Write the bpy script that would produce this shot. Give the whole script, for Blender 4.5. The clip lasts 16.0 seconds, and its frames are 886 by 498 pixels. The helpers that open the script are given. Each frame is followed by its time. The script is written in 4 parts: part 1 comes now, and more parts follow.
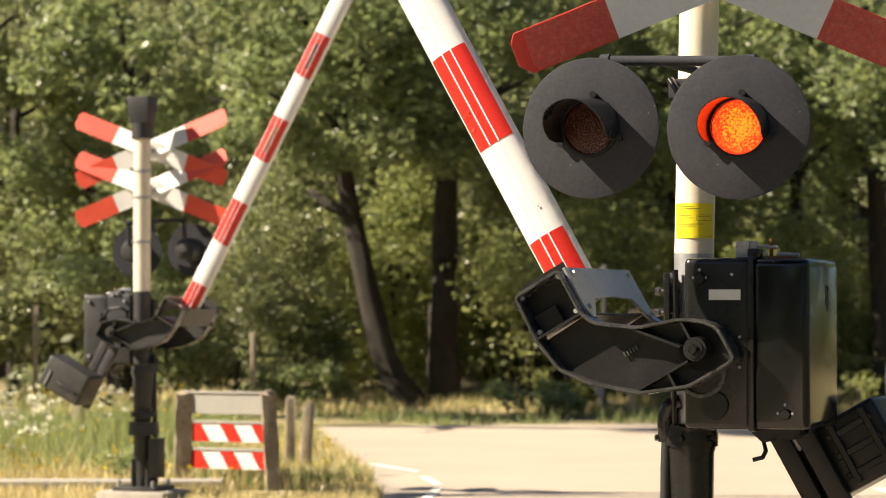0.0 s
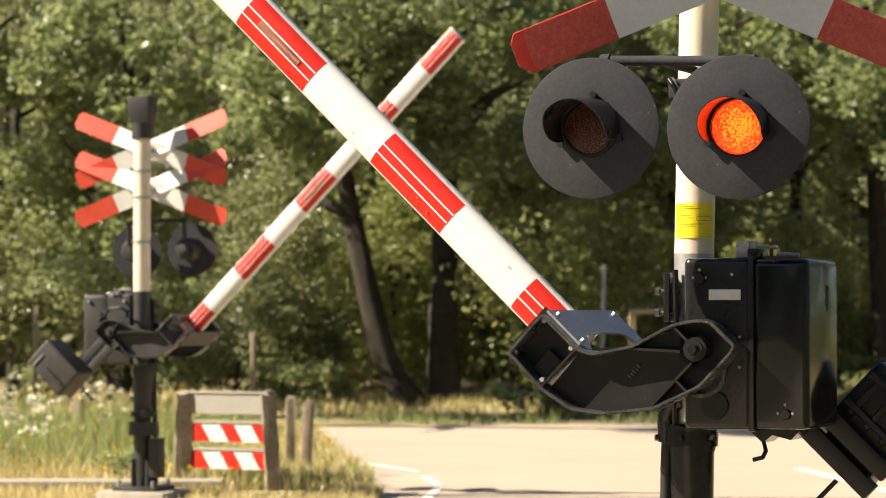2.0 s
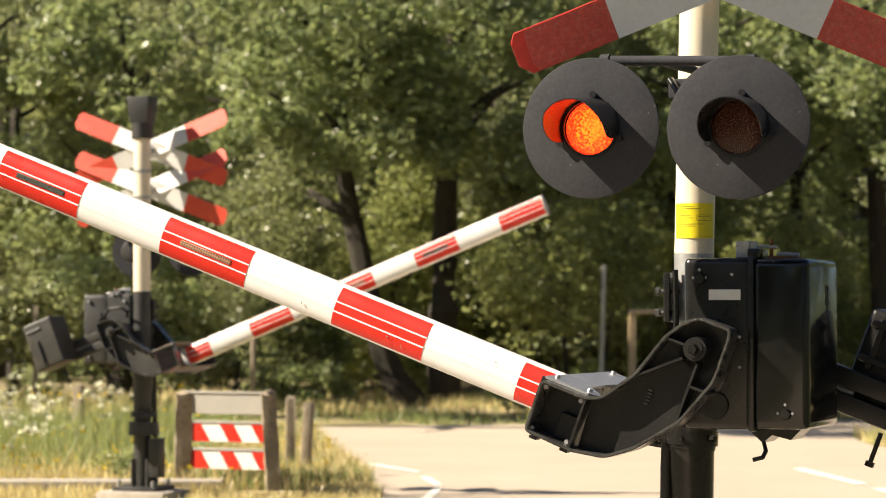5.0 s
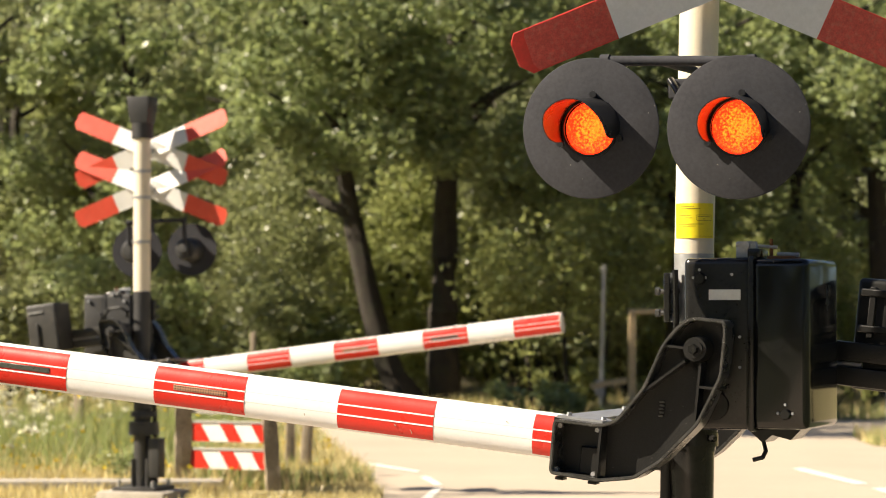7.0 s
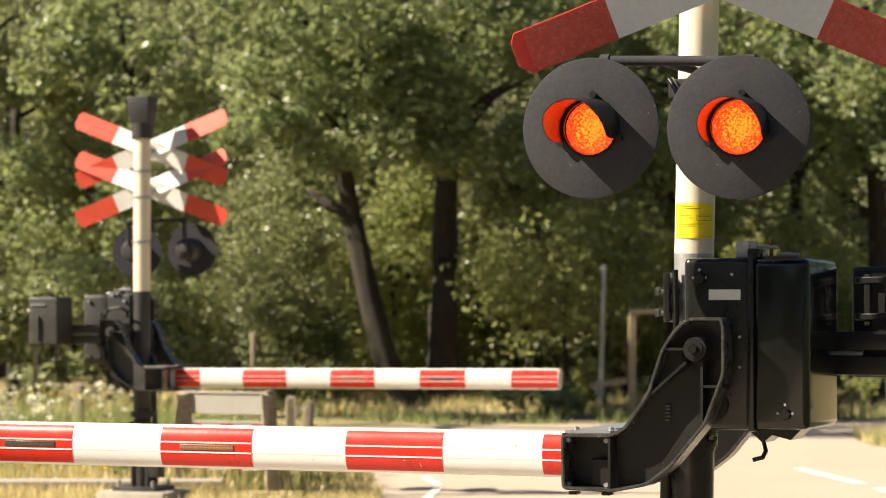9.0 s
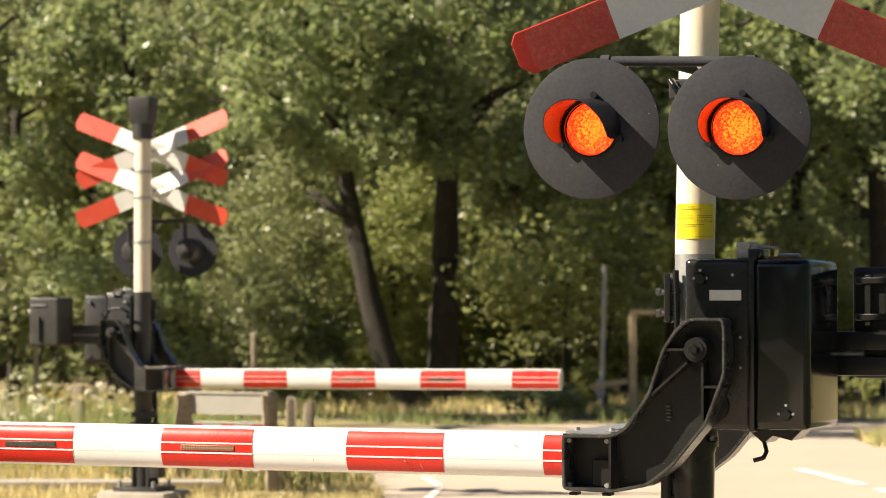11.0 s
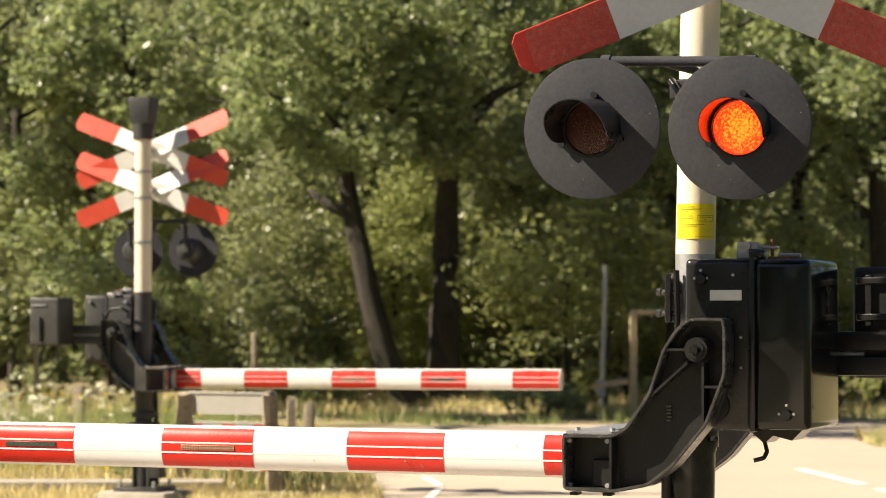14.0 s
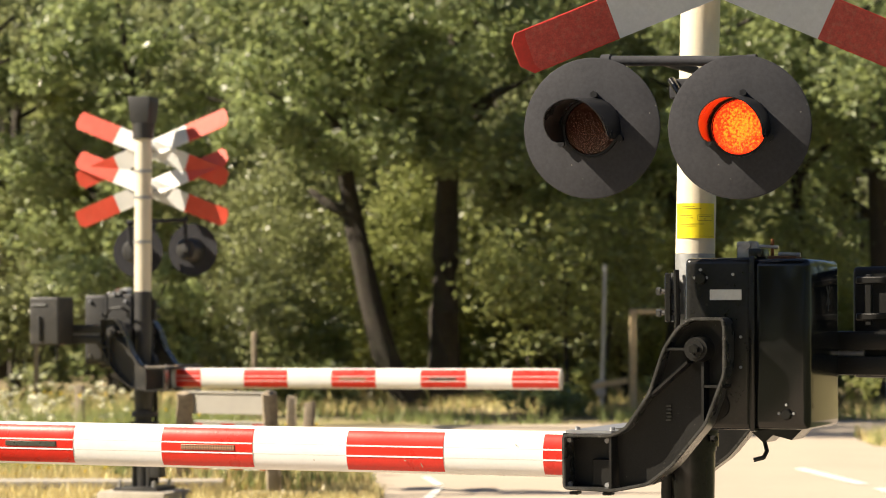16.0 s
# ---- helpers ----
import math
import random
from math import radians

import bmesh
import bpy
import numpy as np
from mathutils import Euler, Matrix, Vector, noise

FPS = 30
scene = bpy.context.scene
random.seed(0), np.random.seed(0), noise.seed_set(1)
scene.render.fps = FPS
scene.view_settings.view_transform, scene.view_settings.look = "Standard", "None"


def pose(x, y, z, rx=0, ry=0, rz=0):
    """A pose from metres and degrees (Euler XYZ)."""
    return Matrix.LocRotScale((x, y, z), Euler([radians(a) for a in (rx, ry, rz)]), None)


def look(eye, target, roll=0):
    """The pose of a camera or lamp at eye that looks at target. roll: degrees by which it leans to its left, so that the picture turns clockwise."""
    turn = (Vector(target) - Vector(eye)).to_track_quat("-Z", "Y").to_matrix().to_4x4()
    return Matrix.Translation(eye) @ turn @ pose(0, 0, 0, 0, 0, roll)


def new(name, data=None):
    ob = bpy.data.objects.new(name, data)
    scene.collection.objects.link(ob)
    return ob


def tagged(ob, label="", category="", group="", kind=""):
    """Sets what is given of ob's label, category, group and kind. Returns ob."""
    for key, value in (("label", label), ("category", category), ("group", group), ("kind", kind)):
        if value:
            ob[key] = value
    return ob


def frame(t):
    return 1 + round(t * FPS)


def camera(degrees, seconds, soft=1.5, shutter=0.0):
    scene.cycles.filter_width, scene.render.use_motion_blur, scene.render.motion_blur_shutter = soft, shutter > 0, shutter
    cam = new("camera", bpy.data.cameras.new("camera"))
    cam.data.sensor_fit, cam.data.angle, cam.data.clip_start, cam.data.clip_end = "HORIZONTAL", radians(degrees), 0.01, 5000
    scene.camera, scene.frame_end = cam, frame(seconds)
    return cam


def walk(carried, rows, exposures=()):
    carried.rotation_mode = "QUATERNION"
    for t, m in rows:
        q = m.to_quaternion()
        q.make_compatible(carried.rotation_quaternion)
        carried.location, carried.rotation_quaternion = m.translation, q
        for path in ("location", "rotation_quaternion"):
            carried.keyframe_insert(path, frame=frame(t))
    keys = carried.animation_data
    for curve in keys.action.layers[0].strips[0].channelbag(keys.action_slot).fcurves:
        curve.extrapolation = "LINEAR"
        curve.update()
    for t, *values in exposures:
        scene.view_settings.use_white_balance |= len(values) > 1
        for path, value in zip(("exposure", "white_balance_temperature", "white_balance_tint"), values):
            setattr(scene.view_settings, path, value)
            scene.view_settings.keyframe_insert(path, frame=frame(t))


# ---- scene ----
# camera: a long lens on a tripod
cam = camera(19.4, 16.0, soft=1.0)
cam.data.dof.use_dof = True
cam.data.dof.focus_distance = 8.2
cam.data.dof.aperture_fstop = 5.6
TILT = 91.41
walk(cam, [(0.0, pose(0, 0, 1.42, TILT, 0, 0)), (9.2, pose(0, 0, 1.42, TILT, 0, 0)),
           (11.3, pose(0, 0, 1.42, TILT + 0.015, 0, 0.018)), (12.5, pose(0, 0, 1.42, TILT + 0.025, 0, 0.025)),
           (14.0, pose(0, 0, 1.42, TILT + 0.012, 0, 0.025)), (14.5, pose(0, 0, 1.42, TILT, 0, 0.025)),
           (16.0, pose(0, 0, 1.42, TILT, 0, 0.022))])

# light
SUN = Vector((-0.757, -0.10, 0.645)).normalized()
world = bpy.data.worlds.new("world")
scene.world = world
world.use_nodes = True
nt = world.node_tree
sky = nt.nodes.new("ShaderNodeTexSky")
sky.sky_type = "NISHITA"
sky.sun_disc = False
sky.air_density, sky.dust_density, sky.altitude = 0.6, 0.4, 40
sky.sun_elevation = math.asin(SUN.z)
sky.sun_rotation = math.atan2(SUN.x, SUN.y)
nt.links.new(sky.outputs[0], nt.nodes["Background"].inputs[0])
nt.nodes["Background"].inputs[1].default_value = 0.05
sun = new("sun", bpy.data.lights.new("sun", "SUN"))
sun.data.energy = 5.6
sun.data.angle = radians(0.5)
sun.data.color = (1.0, 0.875, 0.68)
sun.matrix_basis = look(SUN * 30, (0, 0, 0))
scene.view_settings.exposure = 1.12


# ---- materials ----
def mat(name, rgb, rough=0.6, metal=0.0, vary=0.15, scale=12.0, bump=0.1, fine=90.0, dirt=None, dirt_amount=0.35,
        island=0.0, coat=0.0, space="Object"):
    m = bpy.data.materials.new(name)
    m.use_nodes = True
    n, l = m.node_tree.nodes, m.node_tree.links
    b = n["Principled BSDF"]
    b.inputs["Roughness"].default_value, b.inputs["Metallic"].default_value = rough, metal
    b.inputs["Coat Weight"].default_value = coat
    tc = n.new("ShaderNodeTexCoord")
    big, small = n.new("ShaderNodeTexNoise"), n.new("ShaderNodeTexNoise")
    for t, sc in ((big, scale), (small, fine)):
        t.inputs["Scale"].default_value = sc
        t.inputs["Detail"].default_value = 5
        l.new(tc.outputs[space], t.inputs["Vector"])
    add = n.new("ShaderNodeMath")
    add.operation = "ADD"
    l.new(big.outputs[0], add.inputs[0])
    l.new(small.outputs[0], add.inputs[1])
    ramp = n.new("ShaderNodeMapRange")
    ramp.inputs["From Min"].default_value, ramp.inputs["From Max"].default_value = 0.6, 1.4
    ramp.inputs["To Min"].default_value, ramp.inputs["To Max"].default_value = 1 - vary, 1 + vary
    l.new(add.outputs[0], ramp.inputs["Value"])
    hsv = n.new("ShaderNodeHueSaturation")
    hsv.inputs["Color"].default_value = (*rgb, 1)
    value = ramp.outputs[0]
    if island:
        geo = n.new("ShaderNodeNewGeometry")
        r2 = n.new("ShaderNodeMapRange")
        r2.inputs["To Min"].default_value, r2.inputs["To Max"].default_value = 1 - island, 1 + island
        l.new(geo.outputs["Random Per Island"], r2.inputs["Value"])
        mul = n.new("ShaderNodeMath")
        mul.operation = "MULTIPLY"
        l.new(value, mul.inputs[0])
        l.new(r2.outputs[0], mul.inputs[1])
        value = mul.outputs[0]
        r3 = n.new("ShaderNodeMapRange")
        r3.inputs["To Min"].default_value, r3.inputs["To Max"].default_value = 0.48, 0.52
        l.new(geo.outputs["Random Per Island"], r3.inputs["Value"])
        l.new(r3.outputs[0], hsv.inputs["Hue"])
    l.new(value, hsv.inputs["Value"])
    colour = hsv.outputs[0]
    if dirt:
        mask = n.new("ShaderNodeTexNoise")
        mask.inputs["Scale"].default_value, mask.inputs["Detail"].default_value = scale * 0.7, 8
        mask.inputs["Roughness"].default_value = 0.7
        l.new(tc.outputs[space], mask.inputs["Vector"])
        mr = n.new("ShaderNodeMapRange")
        mr.inputs["From Min"].default_value, mr.inputs["From Max"].default_value = 0.5, 0.75
        mr.inputs["To Max"].default_value = dirt_amount
        l.new(mask.outputs[0], mr.inputs["Value"])
        mix = n.new("ShaderNodeMix")
        mix.data_type = "RGBA"
        l.new(mr.outputs[0], mix.inputs[0])
        l.new(colour, mix.inputs[6])
        mix.inputs[7].default_value = (*dirt, 1)
        colour = mix.outputs[2]
    l.new(colour, b.inputs["Base Color"])
    rr = n.new("ShaderNodeMapRange")
    rr.inputs["To Min"].default_value, rr.inputs["To Max"].default_value = max(0.05, rough - 0.12), min(1, rough + 0.12)
    l.new(big.outputs[0], rr.inputs["Value"])
    l.new(rr.outputs[0], b.inputs["Roughness"])
    if bump:
        bp = n.new("ShaderNodeBump")
        bp.inputs["Strength"].default_value, bp.inputs["Distance"].default_value = bump, 0.01
        l.new(add.outputs[0], bp.inputs["Height"])
        l.new(bp.outputs[0], b.inputs["Normal"])
    return m


def specks(m, scale, size, rgb):
    """Small chips in the paint, scattered unevenly."""
    n, l = m.node_tree.nodes, m.node_tree.links
    b = n["Principled BSDF"]
    was = b.inputs["Base Color"].links[0].from_socket
    tc = n.new("ShaderNodeTexCoord")
    v = n.new("ShaderNodeTexVoronoi")
    v.inputs["Scale"].default_value = scale
    l.new(tc.outputs["Object"], v.inputs["Vector"])
    near = n.new("ShaderNodeMath")
    near.operation = "LESS_THAN"
    near.inputs[1].default_value = size
    l.new(v.outputs["Distance"], near.inputs[0])
    nz = n.new("ShaderNodeTexNoise")
    nz.inputs["Scale"].default_value = scale * 0.25
    l.new(tc.outputs["Object"], nz.inputs["Vector"])
    gate = n.new("ShaderNodeMath")
    gate.operation = "GREATER_THAN"
    gate.inputs[1].default_value = 0.58
    l.new(nz.outputs[0], gate.inputs[0])
    both = n.new("ShaderNodeMath")
    both.operation = "MULTIPLY"
    l.new(near.outputs[0], both.inputs[0])
    l.new(gate.outputs[0], both.inputs[1])
    mix = n.new("ShaderNodeMix")
    mix.data_type = "RGBA"
    l.new(both.outputs[0], mix.inputs[0])
    l.new(was, mix.inputs[6])
    mix.inputs[7].default_value = (*rgb, 1)
    l.new(mix.outputs[2], b.inputs["Base Color"])


BLACK = mat("black_paint", (0.013, 0.0125, 0.012), 0.2, vary=0.3, scale=6, bump=0.012, dirt=(0.03, 0.027, 0.023), dirt_amount=0.3)
BLACK.node_tree.nodes["Principled BSDF"].inputs["Specular IOR Level"].default_value = 0.4
CAST = mat("cast_black", (0.016, 0.0155, 0.015), 0.34, vary=0.3, scale=9, bump=0.08, fine=160, dirt=(0.025, 0.022, 0.018), dirt_amount=0.4)
# worn rim paint, lightened further so sunlit edge highlights sit in the colour
WORN_LIT = mat("worn_lit_edge", (0.075, 0.073, 0.07), 0.28, 0.45, vary=0.4, scale=14, bump=0.06, fine=120, dirt=(0.16, 0.15, 0.14), dirt_amount=0.6)
DISC = mat("matt_black_sheet", (0.05, 0.05, 0.056), 0.55, vary=0.2, scale=7, bump=0.04, dirt=(0.05, 0.047, 0.045), dirt_amount=0.2)
DISC.node_tree.nodes["Principled BSDF"].inputs["Specular IOR Level"].default_value = 0.03
HOOD = mat("hood_black", (0.02, 0.02, 0.022), 0.3, vary=0.2, scale=9, bump=0.03)
for m_ in (HOOD, CAST):
    m_.node_tree.nodes["Principled BSDF"].inputs["Specular IOR Level"].default_value = 0.28
specks(DISC, 34, 0.085, (0.16, 0.15, 0.14))
specks(CAST, 60, 0.08, (0.12, 0.11, 0.1))
specks(WORN_LIT, 90, 0.2, (0.3, 0.28, 0.26))
# glossy cover black, deepened: the lamp hoods' missing shadow put into the colour
COVER = mat("deepened_black_gloss", (0.006, 0.006, 0.006), 0.09, vary=0.3, scale=6, bump=0.003, dirt=(0.015, 0.014, 0.012), dirt_amount=0.25)
# lighter copies of the blacks: the far barrier's brightness put into the colour
LIT_BLACK = mat("lit_black_paint", (0.034, 0.033, 0.033), 0.5, vary=0.3, scale=6, bump=0.03, dirt=(0.06, 0.055, 0.05), dirt_amount=0.4)
LIT_CAST = mat("lit_black_casting", (0.04, 0.038, 0.036), 0.5, vary=0.3, scale=9, bump=0.08, fine=160, dirt=(0.11, 0.095, 0.08), dirt_amount=0.5)
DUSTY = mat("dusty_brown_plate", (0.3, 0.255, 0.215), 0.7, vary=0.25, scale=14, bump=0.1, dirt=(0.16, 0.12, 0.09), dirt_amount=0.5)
STEEL = mat("galvanised_steel", (0.42, 0.42, 0.43), 0.45, 0.7, vary=0.12, scale=25, bump=0.04, dirt=(0.25, 0.23, 0.2))
CREAM = mat("cream_pole_paint", (0.74, 0.66, 0.52), 0.45, vary=0.05, scale=4, bump=0.03, dirt=(0.4, 0.34, 0.25), dirt_amount=0.3)
RED = mat("red_sheeting", (0.6, 0.026, 0.015), 0.3, vary=0.1, scale=9, bump=0.03, dirt=(0.5, 0.05, 0.03), dirt_amount=0.3)
# far crosses' red, lightened: haze and overexposure put into the colour
HAZED_RED = mat("hazed_red", (0.68, 0.075, 0.04), 0.5, vary=0.12, scale=9, bump=0.03, dirt=(0.62, 0.16, 0.1), dirt_amount=0.4)
WHITE = mat("white_sheeting", (0.76, 0.75, 0.74), 0.42, vary=0.04, scale=7, bump=0.02, dirt=(0.5, 0.47, 0.42), dirt_amount=0.25)
REDX = mat("red_cross_board", (0.62, 0.045, 0.035), 0.5, vary=0.15, scale=12, bump=0.05, dirt=(0.32, 0.05, 0.04), dirt_amount=0.5)
# near cross white, its blue tint standing in for sky-lit shade
WHITEX = mat("blue_tinted_cross_board", (0.82, 0.82, 0.86), 0.55, vary=0.06, scale=40, bump=0.06)
FILMX = mat("aged_red_film", (0.56, 0.085, 0.07), 0.55, vary=0.3, scale=70, bump=0.08, fine=260, dirt=(0.6, 0.27, 0.22), dirt_amount=0.5)
GROOVE_SHADE = mat("boom_groove_shade", (0.56, 0.53, 0.5), 0.6, vary=0.2, scale=30, bump=0.05)
STRIP = mat("dark_light_strip", (0.05, 0.055, 0.045), 0.3, vary=0.3, scale=120, bump=0.2, fine=300)
YELLOW = mat("yellow_sticker", (0.85, 0.7, 0.02), 0.4, vary=0.05, scale=12, bump=0.02)
INK = mat("dark_print", (0.3, 0.24, 0.02), 0.6, vary=0.1, bump=0)
ALU = mat("aluminium_plate", (0.62, 0.62, 0.6), 0.4, 0.3, vary=0.08, scale=30, bump=0.03)
RUST = mat("rusty_metal", (0.24, 0.1, 0.04), 0.8, 0.2, vary=0.3, scale=30, bump=0.2)
RUBBER = mat("black_rubber", (0.012, 0.012, 0.012), 0.6, vary=0.1, bump=0.05)
WOOD = mat("weathered_wood", (0.3, 0.245, 0.18), 0.85, vary=0.35, scale=14, bump=0.4, fine=60, dirt=(0.08, 0.065, 0.045), dirt_amount=0.6)
PALEWOOD = mat("pale_wood", (0.5, 0.38, 0.22), 0.8, vary=0.2, scale=14, bump=0.2, fine=60)
CONCRETE = mat("concrete", (0.42, 0.38, 0.33), 0.9, vary=0.2, scale=9, bump=0.3, dirt=(0.2, 0.18, 0.13), dirt_amount=0.5)
ROAD = mat("pale_asphalt", (0.44, 0.365, 0.29), 0.9, vary=0.1, scale=0.7, bump=0.2, fine=30, dirt=(0.5, 0.41, 0.32), dirt_amount=0.5)
GROUND = mat("dry_grass_ground", (0.26, 0.22, 0.1), 0.95, vary=0.4, scale=0.6, bump=0.5, fine=14, dirt=(0.3, 0.23, 0.12), dirt_amount=0.6)
LITTER = mat("leaf_litter", (0.2, 0.16, 0.085), 0.95, vary=0.5, scale=1.2, bump=0.6, fine=16, dirt=(0.2, 0.17, 0.07), dirt_amount=0.6)
DARK_NEAR = mat("darkened_near_ground", (0.07, 0.075, 0.035), 0.95, vary=0.4, scale=0.8, bump=0.5, fine=14, dirt=(0.11, 0.09, 0.05), dirt_amount=0.5)
PAINT = mat("road_paint", (0.75, 0.73, 0.68), 0.7, vary=0.1, scale=5, bump=0.1)
BARK = mat("oak_bark", (0.036, 0.029, 0.022), 0.95, vary=0.4, scale=5, bump=0.8, fine=22, dirt=(0.05, 0.06, 0.03), dirt_amount=0.5)
FAINT = mat("grey_board", (0.36, 0.34, 0.31), 0.6, vary=0.08, scale=10, bump=0.05)


def leaf_mat(name, rgb, through_rgb):
    m = mat(name, rgb, 0.38, vary=0.3, scale=0.5, bump=0, fine=6, island=0.5)
    n, l = m.node_tree.nodes, m.node_tree.links
    tr = n.new("ShaderNodeBsdfTranslucent")
    tr.inputs[0].default_value = (*through_rgb, 1)
    mx = n.new("ShaderNodeMixShader")
    mx.inputs[0].default_value = 0.42
    l.new(n["Principled BSDF"].outputs[0], mx.inputs[1])
    l.new(tr.outputs[0], mx.inputs[2])
    l.new(mx.outputs[0], n["Material Output"].inputs[0])
    return m


LEAF = leaf_mat("oak_leaf", (0.185, 0.215, 0.105), (0.39, 0.45, 0.18))
LEAF_PALE = leaf_mat("pale_leaf", (0.21, 0.225, 0.12), (0.4, 0.43, 0.19))
# brighter yellow-green leaves: sunlight inside the wood put into the colour
LEAF_BRIGHT = leaf_mat("bright_leaf", (0.21, 0.23, 0.09), (0.44, 0.47, 0.17))
GRASS = leaf_mat("dry_grass", (0.62, 0.52, 0.27), (0.64, 0.54, 0.26))
GRASS_GREEN = leaf_mat("green_grass", (0.24, 0.27, 0.11), (0.36, 0.42, 0.14))
FLOWER_W = leaf_mat("white_flower", (0.85, 0.83, 0.7), (0.7, 0.68, 0.5))
FLOWER_Y = leaf_mat("yellow_flower", (0.75, 0.55, 0.03), (0.6, 0.45, 0.03))


def lens_mat():
    m = bpy.data.materials.new("red_lens")
    m.use_nodes = True
    n, l = m.node_tree.nodes, m.node_tree.links
    b = n["Principled BSDF"]
    b.inputs["Base Color"].default_value = (0.17, 0.085, 0.07, 1)
    b.inputs["Roughness"].default_value = 0.25
    tr = n.new("ShaderNodeBsdfTransparent")
    tr.inputs[0].default_value = (1.0, 0.5, 0.35, 1)
    mx = n.new("ShaderNodeMixShader")
    mx.inputs[0].default_value = 0.36
    l.new(tr.outputs[0], mx.inputs[1])
    l.new(b.outputs[0], mx.inputs[2])
    l.new(mx.outputs[0], n["Material Output"].inputs[0])
    tc = n.new("ShaderNodeTexCoord")
    v = n.new("ShaderNodeTexVoronoi")
    v.inputs["Scale"].default_value = 150
    l.new(tc.outputs["Object"], v.inputs["Vector"])
    bp = n.new("ShaderNodeBump")
    bp.inputs["Strength"].default_value, bp.inputs["Distance"].default_value = 0.15, 0.002
    l.new(v.outputs["Distance"], bp.inputs["Height"])
    l.new(bp.outputs[0], b.inputs["Normal"])
    return m


def glow_mat():
    m = bpy.data.materials.new("led_glow")
    m.use_nodes = True
    n, l = m.node_tree.nodes, m.node_tree.links
    n.remove(n["Principled BSDF"])
    tc = n.new("ShaderNodeTexCoord")
    v = n.new("ShaderNodeTexVoronoi")
    v.inputs["Scale"].default_value = 150
    l.new(tc.outputs["Object"], v.inputs["Vector"])
    nz = n.new("ShaderNodeTexNoise")
    nz.inputs["Scale"].default_value, nz.inputs["Detail"].default_value = 130, 1
    l.new(tc.outputs["Object"], nz.inputs["Vector"])
    # redder towards the rim, where the light thins out
    rad = n.new("ShaderNodeVectorMath")
    rad.operation = "LENGTH"
    l.new(tc.outputs["Object"], rad.inputs[0])
    rim_ = n.new("ShaderNodeMapRange")
    rim_.inputs["From Min"].default_value, rim_.inputs["From Max"].default_value = 0.03, 0.085
    rim_.inputs["To Max"].default_value = 0.32
    l.new(rad.outputs["Value"], rim_.inputs["Value"])
    grain = n.new("ShaderNodeMath")
    grain.operation = "MULTIPLY_ADD"
    grain.inputs[1].default_value = 0.45
    l.new(v.outputs["Distance"], grain.inputs[0])
    l.new(rim_.outputs[0], grain.inputs[2])
    add = n.new("ShaderNodeMath")
    add.operation = "ADD"
    l.new(grain.outputs[0], add.inputs[0])
    l.new(nz.outputs[0], add.inputs[1])
    rp = n.new("ShaderNodeValToRGB")
    rp.color_ramp.elements[0].position, rp.color_ramp.elements[0].color = 0.6, (1.0, 0.225, 0.02, 1)
    rp.color_ramp.elements[1].position, rp.color_ramp.elements[1].color = 1.1, (0.8, 0.03, 0.008, 1)
    l.new(add.outputs[0], rp.inputs[0])
    em = n.new("ShaderNodeEmission")
    em.inputs[1].default_value = 3.2
    l.new(rp.outputs[0], em.inputs[0])
    l.new(em.outputs[0], n["Material Output"].inputs[0])
    return m


LENS, GLOW = lens_mat(), glow_mat()
# the strip's lit amber is put into the colour, fixed as on
AMBER = mat("amber_lit_strip", (0.1, 0.06, 0.04), 0.35, vary=0.4, scale=200, bump=0.3, fine=400)
_n, _l = AMBER.node_tree.nodes, AMBER.node_tree.links
_v = _n.new("ShaderNodeTexVoronoi")
_v.inputs["Scale"].default_value, _v.inputs["Randomness"].default_value = 100, 0.0
_t = _n.new("ShaderNodeTexCoord")
_l.new(_t.outputs["Object"], _v.inputs["Vector"])
_r = _n.new("ShaderNodeValToRGB")
_r.color_ramp.elements[0].position, _r.color_ramp.elements[0].color = 0.48, (0.32, 0.17, 0.09, 1)
_r.color_ramp.elements[1].position, _r.color_ramp.elements[1].color = 0.6, (0.1, 0.05, 0.035, 1)
_l.new(_v.outputs["Distance"], _r.inputs[0])
_l.new(_r.outputs[0], _n["Principled BSDF"].inputs["Base Color"])


# ---- mesh helpers ----
def finish(bm, material, smooth=False):
    me = bpy.data.meshes.new("mesh")
    bm.normal_update()
    bm.to_mesh(me)
    bm.free()
    for m in (material if isinstance(material, (list, tuple)) else [material]):
        me.materials.append(m)
    if smooth:
        me.shade_smooth()
        me.set_sharp_from_angle(angle=radians(40))
    return me


def part(name, bm, material, parent=None, label="", at=None, smooth=True):
    ob = new(name, finish(bm, material, smooth))
    ob.parent = parent
    if at is not None:
        ob.matrix_basis = at
    if label:
        ob["label"] = label
    return ob


def empty(name, at):
    ob = new(name)
    ob.empty_display_size = 0.1
    ob.matrix_basis = at
    return ob


def box(bm, x0, x1, y0, y1, z0, z1, bevel=0.0, seg=2, m=None):
    g = bmesh.ops.create_cube(bm, size=1.0, matrix=Matrix.Translation(((x0 + x1) / 2, (y0 + y1) / 2, (z0 + z1) / 2))
                              @ Matrix.Diagonal((x1 - x0, y1 - y0, z1 - z0, 1)))
    vs = g["verts"]
    if m is not None:
        bmesh.ops.transform(bm, matrix=m, verts=vs)
    if bevel:
        es = list({e for v in vs for e in v.link_edges})
        bmesh.ops.bevel(bm, geom=es, offset=bevel, segments=seg, profile=0.6, affect="EDGES")
    return bm


